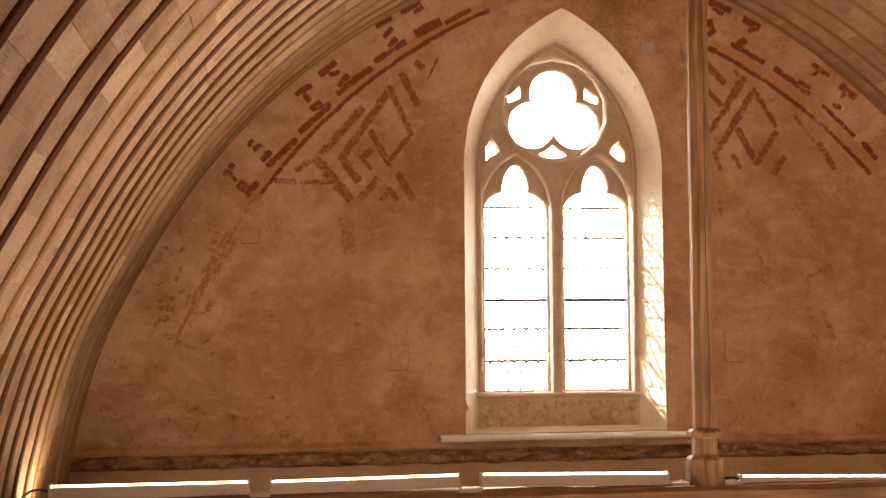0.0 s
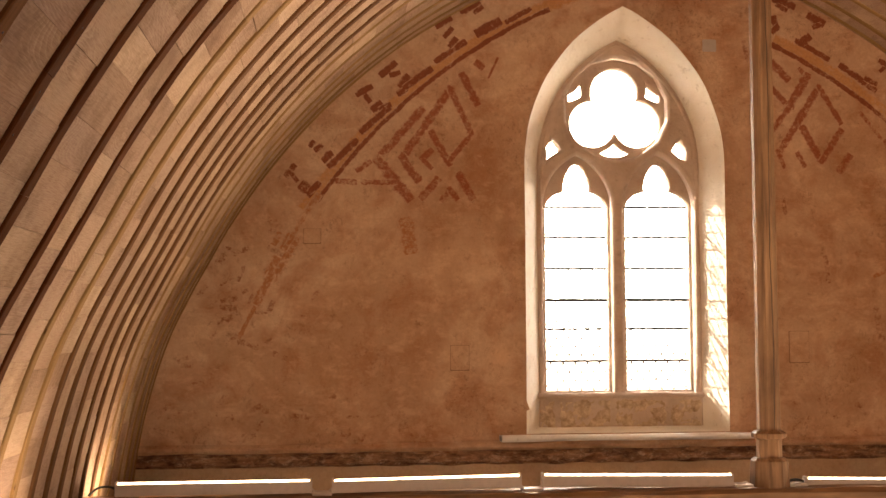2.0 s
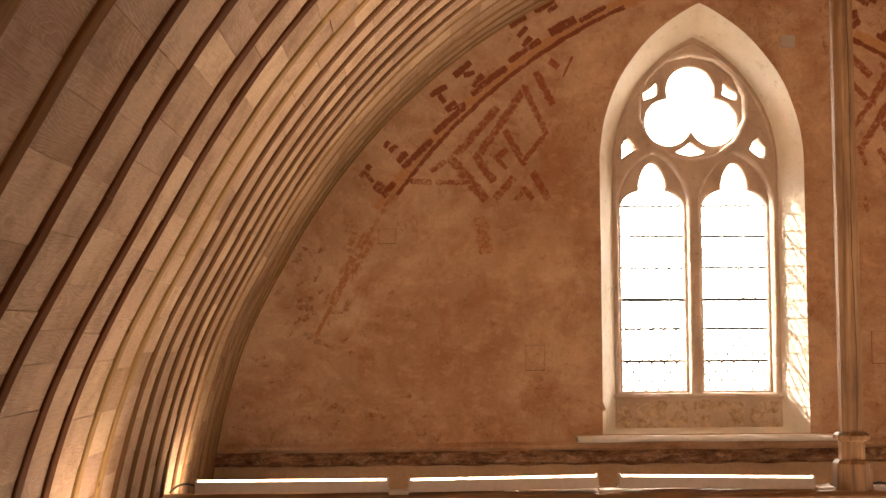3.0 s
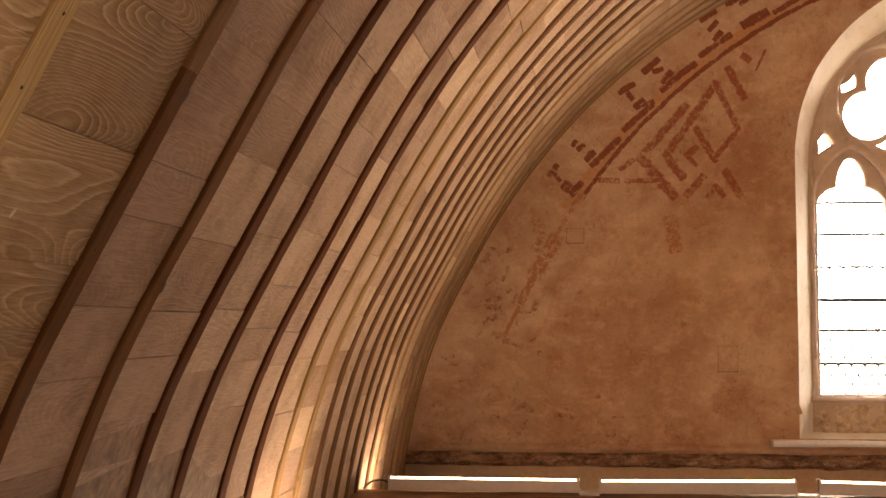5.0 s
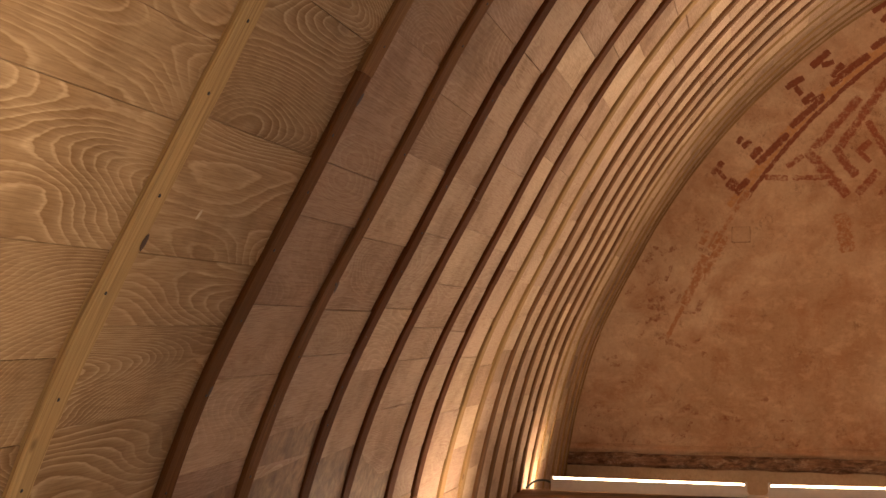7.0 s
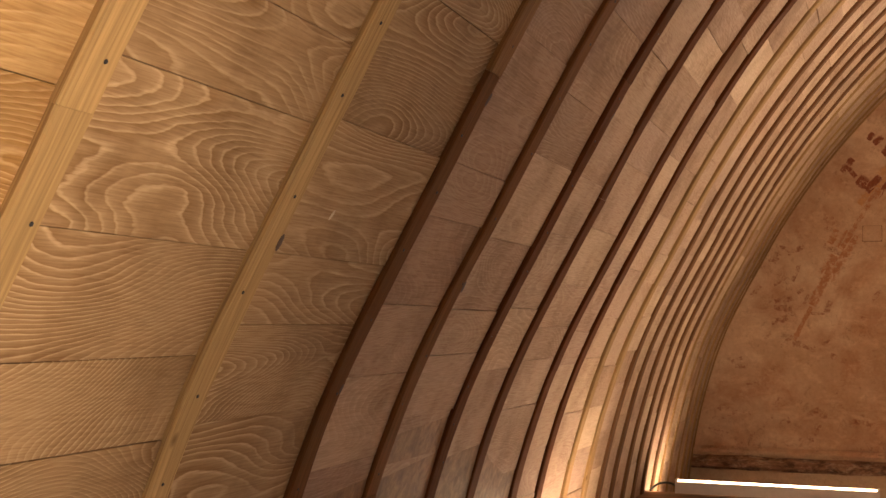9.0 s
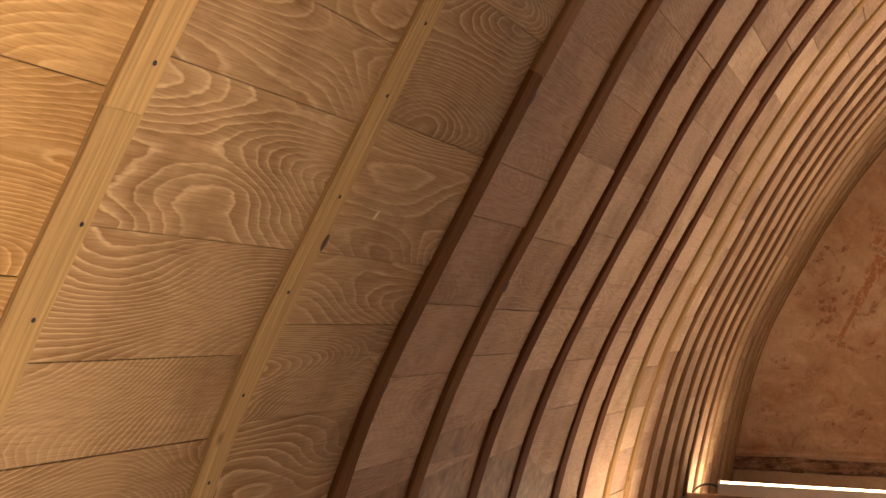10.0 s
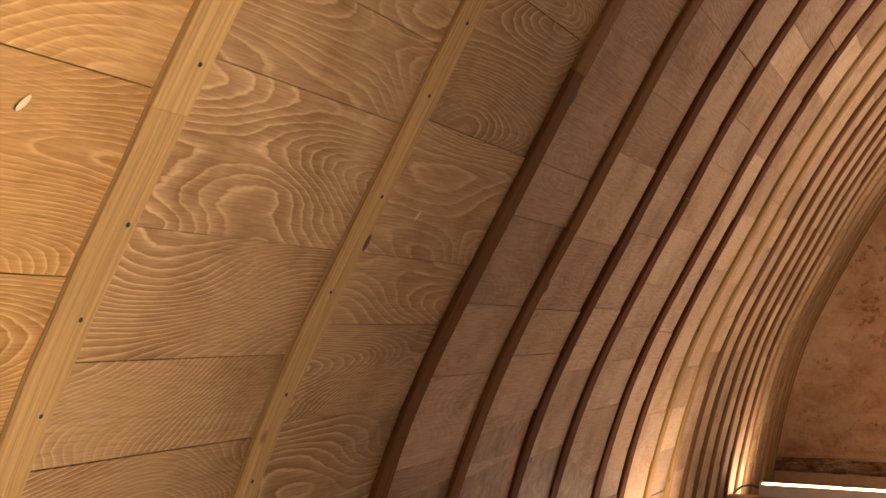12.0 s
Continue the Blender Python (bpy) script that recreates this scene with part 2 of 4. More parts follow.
POST_OAK = beam_material("post_oak", (0.34, 0.19, 0.10), (0.12, 0.06, 0.031), (30.0, 30.0, 2.0))
LEAD = plain("lead", (0.10, 0.10, 0.11), 0.6, 0.3)
IRON = plain("iron", (0.04, 0.038, 0.04), 0.6, 0.5)
WHITE = plain("white_lacquer", (0.62, 0.56, 0.52), 0.45)
GROOVE_SHADE = plain("shaded_groove", (0.27, 0.155, 0.092), 0.9)
GREY = plain("grey_paint", (0.46, 0.41, 0.38), 0.7)
CABLE = plain("black_cable", (0.03, 0.03, 0.03), 0.5)
TUBE = glow("lit_tube", (1.0, 0.76, 0.52), 3.6)
# glow of the two added strips below the vault
FILL_STRIP = glow("lit_fill_strip", (1.0, 0.84, 0.64), 36.0)
GLASS = glass_material()
RED = plaster_material("red_painted_plaster", paint=(0.19, 0.050, 0.026), wear=0.88, strength=0.94)
WORN_RED = plaster_material("worn_red_painted_plaster", paint=(0.25, 0.068, 0.036), wear=0.93, strength=0.88)
ORANGE = plaster_material("orange_painted_plaster", paint=(0.46, 0.215, 0.085), wear=0.91, strength=0.75)
FAINT = plaster_material("orange_stained_plaster", paint=(0.33, 0.115, 0.042), wear=1.01, strength=0.8)
FAINT_RED = plaster_material("rust_stained_plaster", paint=(0.20, 0.058, 0.026), wear=1.10, strength=0.8)
KNOT_WOOD = plain("knot_wood", (0.06, 0.03, 0.018), 0.6)
FILLER = plain("pale_filler", (0.60, 0.49, 0.35), 0.7)
STONE_FLOOR = stone_material("floor_slabs", (0.36, 0.30, 0.24), (0.46, 0.40, 0.33))
GROUND = stone_material("pale_gravel", (0.50, 0.48, 0.44), (0.60, 0.58, 0.54))

# ---- mesh helpers ----


def mesh_of(name, bm, material, smooth=False):
    me = bpy.data.meshes.new(name)
    bmesh.ops.recalc_face_normals(bm, faces=bm.faces)
    for f in bm.faces:
        f.smooth = smooth
    bm.to_mesh(me)
    bm.free()
    me.materials.append(material)
    return me


def part(name, bm, material, parent=None, label="", smooth=False):
    ob = new(name, mesh_of(name, bm, material, smooth))
    if parent is not None:
        ob.parent = parent
    if label:
        tagged(ob, label)
    return ob


def box(x0, x1, y0, y1, z0, z1, bevel=0.0, seg=2):
    bm = bmesh.new()
    m = Matrix.Translation(((x0 + x1) / 2, (y0 + y1) / 2, (z0 + z1) / 2)) @ Matrix.Diagonal((x1 - x0, y1 - y0, z1 - z0, 1))
    bmesh.ops.create_cube(bm, size=1, matrix=m)
    if bevel:
        bmesh.ops.bevel(bm, geom=list(bm.edges), offset=bevel, segments=seg, affect="EDGES")
    return bm


def rough_beam(x0, x1, y0, y1, z0, z1, seed, camber=0.0, uneven=0.008, steps=60, freq=2.2):
    """A hewn beam along x with soft arrises and an uneven surface."""
    bm = bmesh.new()
    rings = []
    n = 6
    c = 0.025
    prof = [(y0 + c, z0), (y1 - c, z0), (y1, z0 + c), (y1, z1 - c), (y1 - c, z1), (y0 + c, z1), (y0, z1 - c), (y0, z0 + c)]
    for i in range(steps + 1):
        s = i / steps
        x = x0 + (x1 - x0) * s
        lift = camber * (1 - (2 * s - 1) ** 2)
        ring = []
        for j, (y, z) in enumerate(prof):
            p = Vector((x * freq, j * 1.7, seed * 9.1))
            ring.append(bm.verts.new((x, y + uneven * noise.noise(p), z + lift + uneven * noise.noise(p + Vector((5, 5, 5))))))
        rings.append(ring)
    for a, b in zip(rings, rings[1:]):
        for j in range(len(prof)):
            k = (j + 1) % len(prof)
            bm.faces.new((a[j], a[k], b[k], b[j]))
    bm.faces.new(rings[0])
    bm.faces.new(rings[-1])
    return bm


def lathe_poly(levels, sides, x, y, turn=0.0):
    """Stacked regular polygons: levels of (z, radius)."""
    bm = bmesh.new()
    rings = []
    for z, r in levels:
        rings.append([bm.verts.new((x + r * math.cos(2 * math.pi * (k + 0.5) / sides + turn), y + r * math.sin(2 * math.pi * (k + 0.5) / sides + turn), z)) for k in range(sides)])
    for a, b in zip(rings, rings[1:]):
        for k in range(sides):
            bm.faces.new((a[k], a[(k + 1) % sides], b[(k + 1) % sides], b[k]))
    bm.faces.new(rings[0])
    bm.faces.new(rings[-1])
    return bm


def tube_curve(bm, pts, r, sides=6):
    """A round rod along points, added to bm."""
    rings = []
    for i, p in enumerate(pts):
        p = Vector(p)
        d = (Vector(pts[min(i + 1, len(pts) - 1)]) - Vector(pts[max(i - 1, 0)])).normalized()
        u = d.orthogonal().normalized()
        if abs(d.z) < 0.9:
            u = d.cross(Vector((0, 0, 1))).normalized()
        v = d.cross(u)
        rings.append([bm.verts.new(p + r * (math.cos(2 * math.pi * k / sides) * u + math.sin(2 * math.pi * k / sides) * v)) for k in range(sides)])
    for a, b in zip(rings, rings[1:]):
        for k in range(sides):
            bm.faces.new((a[k], a[(k + 1) % sides], b[(k + 1) % sides], b[k]))
    bm.faces.new(rings[0])
    bm.faces.new(rings[-1])


def plate_from_loops(name, loops, depth, bevel, y, material, resolution=1):
    """A flat stone plate in the xz plane, with holes, cut from closed loops; bevelled arrises."""
    cu = bpy.data.curves.new(name, "CURVE")
    cu.dimensions, cu.fill_mode = "2D", "BOTH"
    cu.extrude, cu.bevel_depth, cu.bevel_resolution = depth / 2 - bevel, bevel, resolution
    cu.offset = -bevel
    for lp in loops:
        sp = cu.splines.new("POLY")
        sp.points.add(len(lp) - 1)
        for q, (x, z) in zip(sp.points, lp):
            q.co = (x, z, 0, 1)
        sp.use_cyclic_u = True
    tmp = bpy.data.objects.new(name, cu)
    scene.collection.objects.link(tmp)
    dg = bpy.context.evaluated_depsgraph_get()
    me = bpy.data.meshes.new_from_object(tmp.evaluated_get(dg))
    bpy.data.objects.remove(tmp)
    me.transform(Matrix.Translation((0, y, 0)) @ Matrix.Rotation(radians(90), 4, "X"))
    me.materials.clear()
    me.materials.append(material)
    return new(name, me)


# ---- the plan ----
Z = EYE                     # all heights below are given from the lens's level
WALL = 9.335                # face of the gable wall
AXIS = 2.44                 # middle of the nave
CX, CZ, R = 3.25, Z - 1.70, 4.675    # centre and radius of the vault's left-hand arc, at the boards
SPRING = math.asin((Z - 1.42 - CZ) / R)
TOP = math.acos((CX - AXIS) / R)
BACK = -3.9
RIBS = [-3.35, -2.78, -2.20, -1.60, -1.00, -0.40, 0.20, 0.81, 1.43, 2.045, 2.625, 3.09, 3.585, 4.00, 4.53, 4.885,
        5.30, 5.67, 6.02, 6.34, 6.68, 6.99, 7.29, 7.64, 7.93, 8.26, 8.60, 8.85, 9.10]
NEAR = RIBS.index(1.43)


def ease(t):
    t = max(0.0, min(1.0, t))
    return t * t * (3 - 2 * t)


def swell(a, y):
    """The built curve swells a little at the haunch, more so towards the west, and flattens above it."""
    d = math.degrees(a)
    return 0.012 - 0.040 * ease((d - 18.0) / 10.5) + 0.038 * ease((25.0 - d) / 12.0) * ease((6.0 - y) / 2.0)


def vault_point(a, y, inset=0.0, side=1):
    """A point of the vault at angle a above the springing level; side -1 is the mirrored half."""
    r = R + swell(a, y) - inset
    x = CX - r * math.cos(a)
    if side < 0:
        x = 2 * AXIS - x
    return Vector((x, y, CZ + r * math.sin(a)))


# ---- boarded vault ----
random.seed(11)


def board(bm, uvl, a0, a1, y0, y1, side, proud, slot, gap):
    """One thin board, curved with the vault: a front face and four thin edges."""
    n = 2
    ga, gy = gap / R, 0.002
    front, back = [], []
    for i in range(n + 1):
        a = a0 + ga + (a1 - a0 - 2 * ga) * i / n
        front.append([bm.verts.new(vault_point(a, y, proud, side)) for y in (y0 + gy, y1 - gy)])
    for i in (0, n):
        a = a0 + ga if i == 0 else a1 - ga
        back.append([bm.verts.new(vault_point(a, y, -0.014, side)) for y in (y0 + gy, y1 - gy)])
    faces = [(front[i][0], front[i][1], front[i + 1][1], front[i + 1][0]) for i in range(n)]
    faces += [(front[0][0], back[0][0], back[0][1], front[0][1]), (front[n][0], front[n][1], back[1][1], back[1][0])]
    for f in faces:
        face = bm.faces.new(f)
        face.material_index = slot
        for lp in face.loops:
            p = lp.vert.co
            ang = math.asin(max(-1, min(1, (p.z - CZ) / R)))
            lp[uvl].uv = (p.y, ang * R)


# board joints of the bays nearest the camera, in degrees round the vault
KNOWN = {NEAR - 1: (21.92, 25.0), NEAR: (18.56, 20.45, 22.84, 25.72, 27.45), NEAR + 1: (18.82, 21.16, 22.87, 26.0, 29.2),
         NEAR + 2: (16.85, 19.57, 21.78, 24.45, 26.02, 29.89), NEAR + 3: (16.4, 17.96, 20.09, 21.7), NEAR + 4: (15.82, 19.31, 21.85),
         NEAR + 5: (17.45, 19.58, 21.05), NEAR + 6: (20.85,)}
bm = bmesh.new()
uvl = bm.loops.layers.uv.new("UVMap")
edges = [BACK] + RIBS + [WALL + 0.02]
for side in (1, -1):
    for i, (ya, yb) in enumerate(zip(edges, edges[1:])):
        cuts = [radians(h) for h in KNOWN.get(i - 1, ())] if side > 0 else []
        cuts.sort()
        a = cuts[0] if cuts else SPRING + random.uniform(0.0, 0.04)
        lo = a
        while lo > SPRING - 0.05:
            lo -= random.uniform(0.13, 0.25) / R
            cuts.insert(0, lo)
        hi = cuts[-1]
        while hi < TOP:
            hi += random.uniform(0.13, 0.26) / R
            cuts.append(hi)
        for c0, c1 in zip(cuts, cuts[1:]):
            if c1 > TOP:
                c1 = TOP
            if c1 - c0 > 0.004:
                board(bm, uvl, c0, c1, ya, yb, side, random.uniform(-0.002, 0.003), 2 if i <= NEAR else 0 if i <= NEAR + 2 else 1,
                      0.0007 if i <= NEAR + 2 else 0.001 if i <= NEAR + 8 and c0 < radians(25.5) else 0.0005)
me = bpy.data.meshes.new("ceiling")
bm.to_mesh(me)
bm.free()
me.materials.append(GRAINED)
me.materials.append(PALE)
me.materials.append(GOLDEN)
vault = tagged(new("ceiling", me), "pointed barrel vault boarded with pale flat-sawn chestnut planks", "ceiling", kind="structure")

bm = bmesh.new()
for side in (1, -1):
    ring = []
    for i in range(41):
        a = SPRING - 0.08 + (TOP - SPRING + 0.09) * i / 40
        ring.append([bm.verts.new(vault_point(a, y, -0.016, side)) for y in (BACK - 0.1, WALL + 0.1)])
    for p, q in zip(ring, ring[1:]):
        bm.faces.new((p[0], p[1], q[1], q[0]))
backing = part("roof", bm, OLD_OAK)
tagged(backing, "dark roof boarding behind the vault planks", "roof", kind="structure")

# ---- curved battens ----


THICK = 0.013


def batten(parent, a0, a1, y, side, width, thick, seed, wood):
    """A piece of rib: a slightly uneven bar bent to the vault, with eased arrises."""
    bm = bmesh.new()
    uvl = bm.loops.layers.uv.new("UVMap")
    n = max(3, int((a1 - a0) * R / 0.07))
    w, c = width / 2, 0.004
    prof = [(-w, 0.0), (-w, thick - c), (-w + c, thick), (w - c, thick), (w, thick - c), (w, 0.0)]
    rings = []
    for i in range(n + 1):
        a = a0 + (a1 - a0) * i / n
        dy = 0.004 * noise.noise(Vector((a * 9, seed * 3.7, 1)))
        dw = 1 + 0.09 * noise.noise(Vector((a * 13, seed * 2.1, 8))) + 0.10 * noise.noise(Vector((a * 61, seed * 4.3, 2)))
        dt = 0.003 * noise.noise(Vector((a * 17, seed * 5.1, 3)))
        rings.append([bm.verts.new(vault_point(a, y + dy + q * dw, t + (dt if t > 0 else -0.003), side)) for q, t in prof])
    along = [a0 * R + (a1 - a0) * R * i / n for i in range(n + 1)]
    across = [0.0, 0.03, 0.04, 0.11, 0.12, 0.15]
    for i in range(n):
        for j in range(5):
            f = bm.faces.new((rings[i][j], rings[i][j + 1], rings[i + 1][j + 1], rings[i + 1][j]))
            for lp, (u, v) in zip(f.loops, ((i, j), (i, j + 1), (i + 1, j + 1), (i + 1, j))):
                lp[uvl].uv = (along[u], across[v])
    bm.faces.new(rings[0])
    bm.faces.new(rings[-1])
    return part("batten", bm, wood, parent)


random.seed(5)
for i, y in enumerate(RIBS + [WALL - 0.05]):
    rib = new("vault_rib")
    rib.location = (AXIS, y, Z)
    inv = Matrix.Translation((-AXIS, -y, -Z))
    tagged(rib, ("honey-coloured" if i <= NEAR + 1 else "dark brown" if i <= NEAR + 7 else "ochre" if i <= NEAR + 9 else "umber" if i <= NEAR + 15 else "slim ochre") + " arched oak batten nailed over the vault boards", "rib", "ribs of the vault")
    step = i - NEAR
    # past step 15 the ochre puts the light near the gable into the colour
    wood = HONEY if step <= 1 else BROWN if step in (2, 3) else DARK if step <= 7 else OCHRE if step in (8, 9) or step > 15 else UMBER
    for side in (1, -1):
        cuts = [SPRING - 0.06]
        first = radians(24.75) if i == NEAR and side > 0 else SPRING + random.uniform(0.2, 0.5)
        while first < TOP - 0.12:
            cuts.append(first)
            first += random.uniform(0.32, 0.5)
        if step == 2 and side > 0:
            cuts = [SPRING - 0.06, radians(28.5)]
        cuts.append(TOP)
        for k, (c0, c1) in enumerate(zip(cuts, cuts[1:])):
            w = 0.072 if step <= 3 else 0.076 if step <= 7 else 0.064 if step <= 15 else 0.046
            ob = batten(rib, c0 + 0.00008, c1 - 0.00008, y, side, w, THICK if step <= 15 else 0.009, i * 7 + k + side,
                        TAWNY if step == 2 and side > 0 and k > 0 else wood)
            ob.matrix_parent_inverse = inv

# nails and knots of the ribs that the camera passes nearest
def disc(name, radius, stretch, thick, seed, material):
    """A small rounded button lying in the yz plane, facing +x; stretched along z."""
    bm = bmesh.new()
    n = 10
    rim, top = [], []
    for k in range(n):
        a = 2 * math.pi * k / n
        w = 1 + 0.18 * noise.noise(Vector((math.cos(a) * 2, math.sin(a) * 2, seed)))
        rim.append(bm.verts.new((0, radius * w * math.cos(a), radius * stretch * w * math.sin(a))))
        top.append(bm.verts.new((thick, 0.7 * radius * w * math.cos(a), 0.7 * radius * stretch * w * math.sin(a))))
    for k in range(n):
        bm.faces.new((rim[k], rim[(k + 1) % n], top[(k + 1) % n], top[k]))
    bm.faces.new(top)
    return mesh_of(name, bm, material, True)


NAIL = disc("nail", 0.0036, 1.0, 0.0016, 1.0, IRON)
KNOT = disc("knot", 0.008, 2.1, 0.0008, 2.0, KNOT_WOOD)
SCAR = disc("filled_knot", 0.0045, 2.8, 0.0012, 5.0, FILLER)


def on_vault(name, mesh, parent, y, z, inset, lean=0.0):
    """Lay a small piece on the vault's north side at height z over the lens."""
    a = math.asin((Z + z - CZ) / R)
    p = vault_point(a, y, inset - 0.0004)
    ob = new(name, mesh)
    ob.parent = parent
    if parent.type == "EMPTY":
        ob.matrix_parent_inverse = Matrix.Translation(-Vector(parent.location))
    ob.matrix_basis = Matrix.Translation(p) @ Matrix.Rotation(a, 4, "Y") @ Matrix.Rotation(radians(lean), 4, "X")
    return ob


random.seed(21)
near_ribs = [o for o in scene.objects if o.name.startswith("vault_rib") and 0.7 < o.location.y < 3.7]
for rib in near_ribs:
    h = -0.75
    while h < 1.3:
        on_vault("nail", NAIL, rib, rib.location.y + random.uniform(-0.016, 0.016), h, THICK + 0.0005)
        h += random.uniform(0.10, 0.21)
for y, z in ((2.076, 0.138), (2.655, 0.485), (2.652, -0.148), (3.12, 0.092), (3.615, 0.602)):
    rib = min(near_ribs, key=lambda o: abs(o.location.y - y))
    on_vault("knot", KNOT, rib, y, z, THICK + 0.0006, -14)
for y, z, lean in ((1.205, 0.227, -35), (2.235, 0.196, -30)):
    on_vault("filled_knot", SCAR, vault, y, z, 0.004, lean)

# ---- gable wall with its window ----
WX = 2.253


def pointed(half, bottom, spring, e, cx=WX, n=22, inset=0.0):
    """A closed loop: a pointed-arch opening, from the lower left round over the apex."""
    r = half + e
    lp = []
    top = math.acos(e / r)
    pts = [(cx + e - r * math.cos(top * i / n), spring + r * math.sin(top * i / n)) for i in range(n + 1)]
    lp = [(cx - half, bottom)] + [(cx - half, bottom + (spring - bottom) * k / 6) for k in range(1, 6)] + pts
    right = [(2 * cx - x, z) for x, z in lp[:-1]]
    return lp + right[::-1]


outer = pointed(0.775, Z - 0.83, Z + 1.2, 0.565)
inner = pointed(0.64, Z - 0.80, Z + 1.2, 0.46)
DEPTH = 0.235


def jag(p, k, s=0.006):
    return s * noise.noise(Vector((p[0] * 4.0, k, p[1] * 4.0)))


def wall_with_hole(y, loop, x0, x1, z0, z1):
    bm = bmesh.new()
    vs = [bm.verts.new((x + jag((x, z), 1.0), y, z + jag((x, z), 7.0))) for x, z in loop]
    es = [bm.edges.new((a, b)) for a, b in zip(vs, vs[1:] + vs[:1])]
    rc = [bm.verts.new(p) for p in ((x0, y, z0), (x1, y, z0), (x1, y, z1), (x0, y, z1))]
    es += [bm.edges.new((a, b)) for a, b in zip(rc, rc[1:] + rc[:1])]
    bmesh.ops.triangle_fill(bm, use_beauty=True, edges=es)
    return bm


bm = wall_with_hole(WALL, outer, -2.4, 7.2, Z - 0.93, Z + 3.3)
bmf = wall_with_hole(WALL + 0.62, pointed(0.66, Z - 0.80, Z + 1.2, 0.48), -2.4, 7.2, 0.0, Z + 3.3)
tmp_me = bpy.data.meshes.new("outer_face")
bmf.to_mesh(tmp_me)
bmf.free()
bm.from_mesh(tmp_me)
bpy.data.meshes.remove(tmp_me)
gable = part("wall_east", bm, PLASTER)
tagged(gable, "gable wall of stained ochre plaster with faded red painting", "wall", kind="structure")

window = new("window_1")
tagged(window, "two-light pointed stone window with a trefoil and leaded panes", "window", kind="structure")


def reveal_mesh(l0, y0, l1, y1, steps=4):
    bm = bmesh.new()
    rings = []
    for s in range(steps + 1):
        f = s / steps
        ring = []
        for (xa, za), (xb, zb) in zip(l0, l1):
            x, z = xa + (xb - xa) * f, za + (zb - za) * f
            j = 0.0 if s in (0,) else 1.0
            ring.append(bm.verts.new((x + jag((x, z), 1.0) * (1 if s == 0 else 0.8) + j * 0.005 * noise.noise(Vector((x * 9, f * 3, z * 9))), y0 + (y1 - y0) * f, z + jag((x, z), 7.0))))
        rings.append(ring)
    for a, b in zip(rings, rings[1:]):
        for k in range(len(a)):
            kk = (k + 1) % len(a)
            bm.faces.new((a[k], a[kk], b[kk], b[k]))
    return bm


part("reveal", reveal_mesh(outer, WALL, inner, WALL + DEPTH), REVEAL, window, "limewashed splayed reveal", smooth=True)
part("outer_reveal", reveal_mesh(pointed(0.655, Z - 0.80, Z + 1.2, 0.475), WALL + DEPTH + 0.14, pointed(0.66, Z - 0.80, Z + 1.2, 0.48), WALL + 0.62), REVEAL, window)


def light_loop(x0, x1, bottom):
    """A lancet light with a cusped head."""
    c, w = (x0 + x1) / 2, (x1 - x0) / 2
    s = Z + 0.90
    half = [(x0, bottom), (x0, bottom + 0.5), (x0, s - 0.02)]
    for i in range(1, 8):            # lower foil, swinging in to the cusp
        a = math.pi - i / 7 * 1.75
        half.append((x0 + 0.20 + 0.20 * math.cos(a), s - 0.02 + 0.145 * math.sin(a)))
    cusp = c - 0.100
    half = [p for p in half if p[0] <= cusp - 0.004] + [(cusp, s + 0.125)]
    for i in range(1, 9):            # upper foil
        f = i / 8
        half.append((c - 0.105 * math.cos(f * math.pi / 2) ** 0.8, s + 0.13 + 0.21 * math.sin(f * math.pi / 2) ** 1.0 * (0.62 + 0.38 * f)))
    half[-1] = (c, Z + 1.235)
    return half + [(2 * c - x, z) for x, z in half[-2::-1]]


OC = (2.246, Z + 1.662)


def trefoil_loop(n=72):
    lobes = [(0.004, 0.146, 0.186), (-0.170, -0.105, 0.184), (0.182, -0.105, 0.184)]
    lp = []
    for i in range(n):
        a = 2 * math.pi * i / n
        d = (math.cos(a), math.sin(a))
        far = 0.0
        for lx, lz, lr in lobes:
            b = lx * d[0] + lz * d[1]
            q = b * b - (lx * lx + lz * lz - lr * lr)
            if q > 0:
                far = max(far, b + math.sqrt(q))
        lp.append((OC[0] + far * d[0], OC[1] + far * d[1]))
    return lp


def eyelet(points, bulge):
    """A small pierced spandrel: corners joined by bowed sides."""
    lp = []
    for (a, b), s in zip(zip(points, points[1:] + points[:1]), bulge):
        nx, nz = b[1] - a[1], a[0] - b[0]
        for i in range(5):
            f = i / 5
            k = s * 4 * f * (1 - f)
            lp.append((a[0] + (b[0] - a[0]) * f + nx * k, a[1] + (b[1] - a[1]) * f + nz * k))
    return lp


def around(points, mirror=False):
    return [((2 * OC[0] - x if mirror else x), Z + z) for x, z in points]


# the tracery stands in two orders: a bold front one, and the thinner cusped foils set back in it
frame_loop = pointed(0.655, Z - 0.82, Z + 1.2, 0.475)
upper = [(1.885, 1.735), (1.880, 1.79), (1.983, 1.872), (1.988, 1.778)]
side_eye = [(1.690, 1.258), (1.690, 1.36), (1.735, 1.428), (1.803, 1.333)]
side_eyes = [eyelet(around(side_eye), (0.05, 0.06, -0.08, 0.06)), eyelet(around(side_eye, True)[::-1], (-0.06, 0.08, -0.06, -0.05))]
ring = [(OC[0] + 0.412 * math.cos(2 * math.pi * (k + 0.5) / 14), OC[1] + 0.405 * math.sin(2 * math.pi * (k + 0.5) / 14)) for k in range(14)]
front = [frame_loop, ring] + side_eyes
for cx, half in ((1.929, 0.272), (2.572, 0.278)):
    front.append(pointed(half, Z - 0.56, Z + 0.88, 0.19, cx=cx, n=14))
tr = plate_from_loops("tracery", front, 0.11, 0.026, WALL + DEPTH + 0.045, TRACERY)
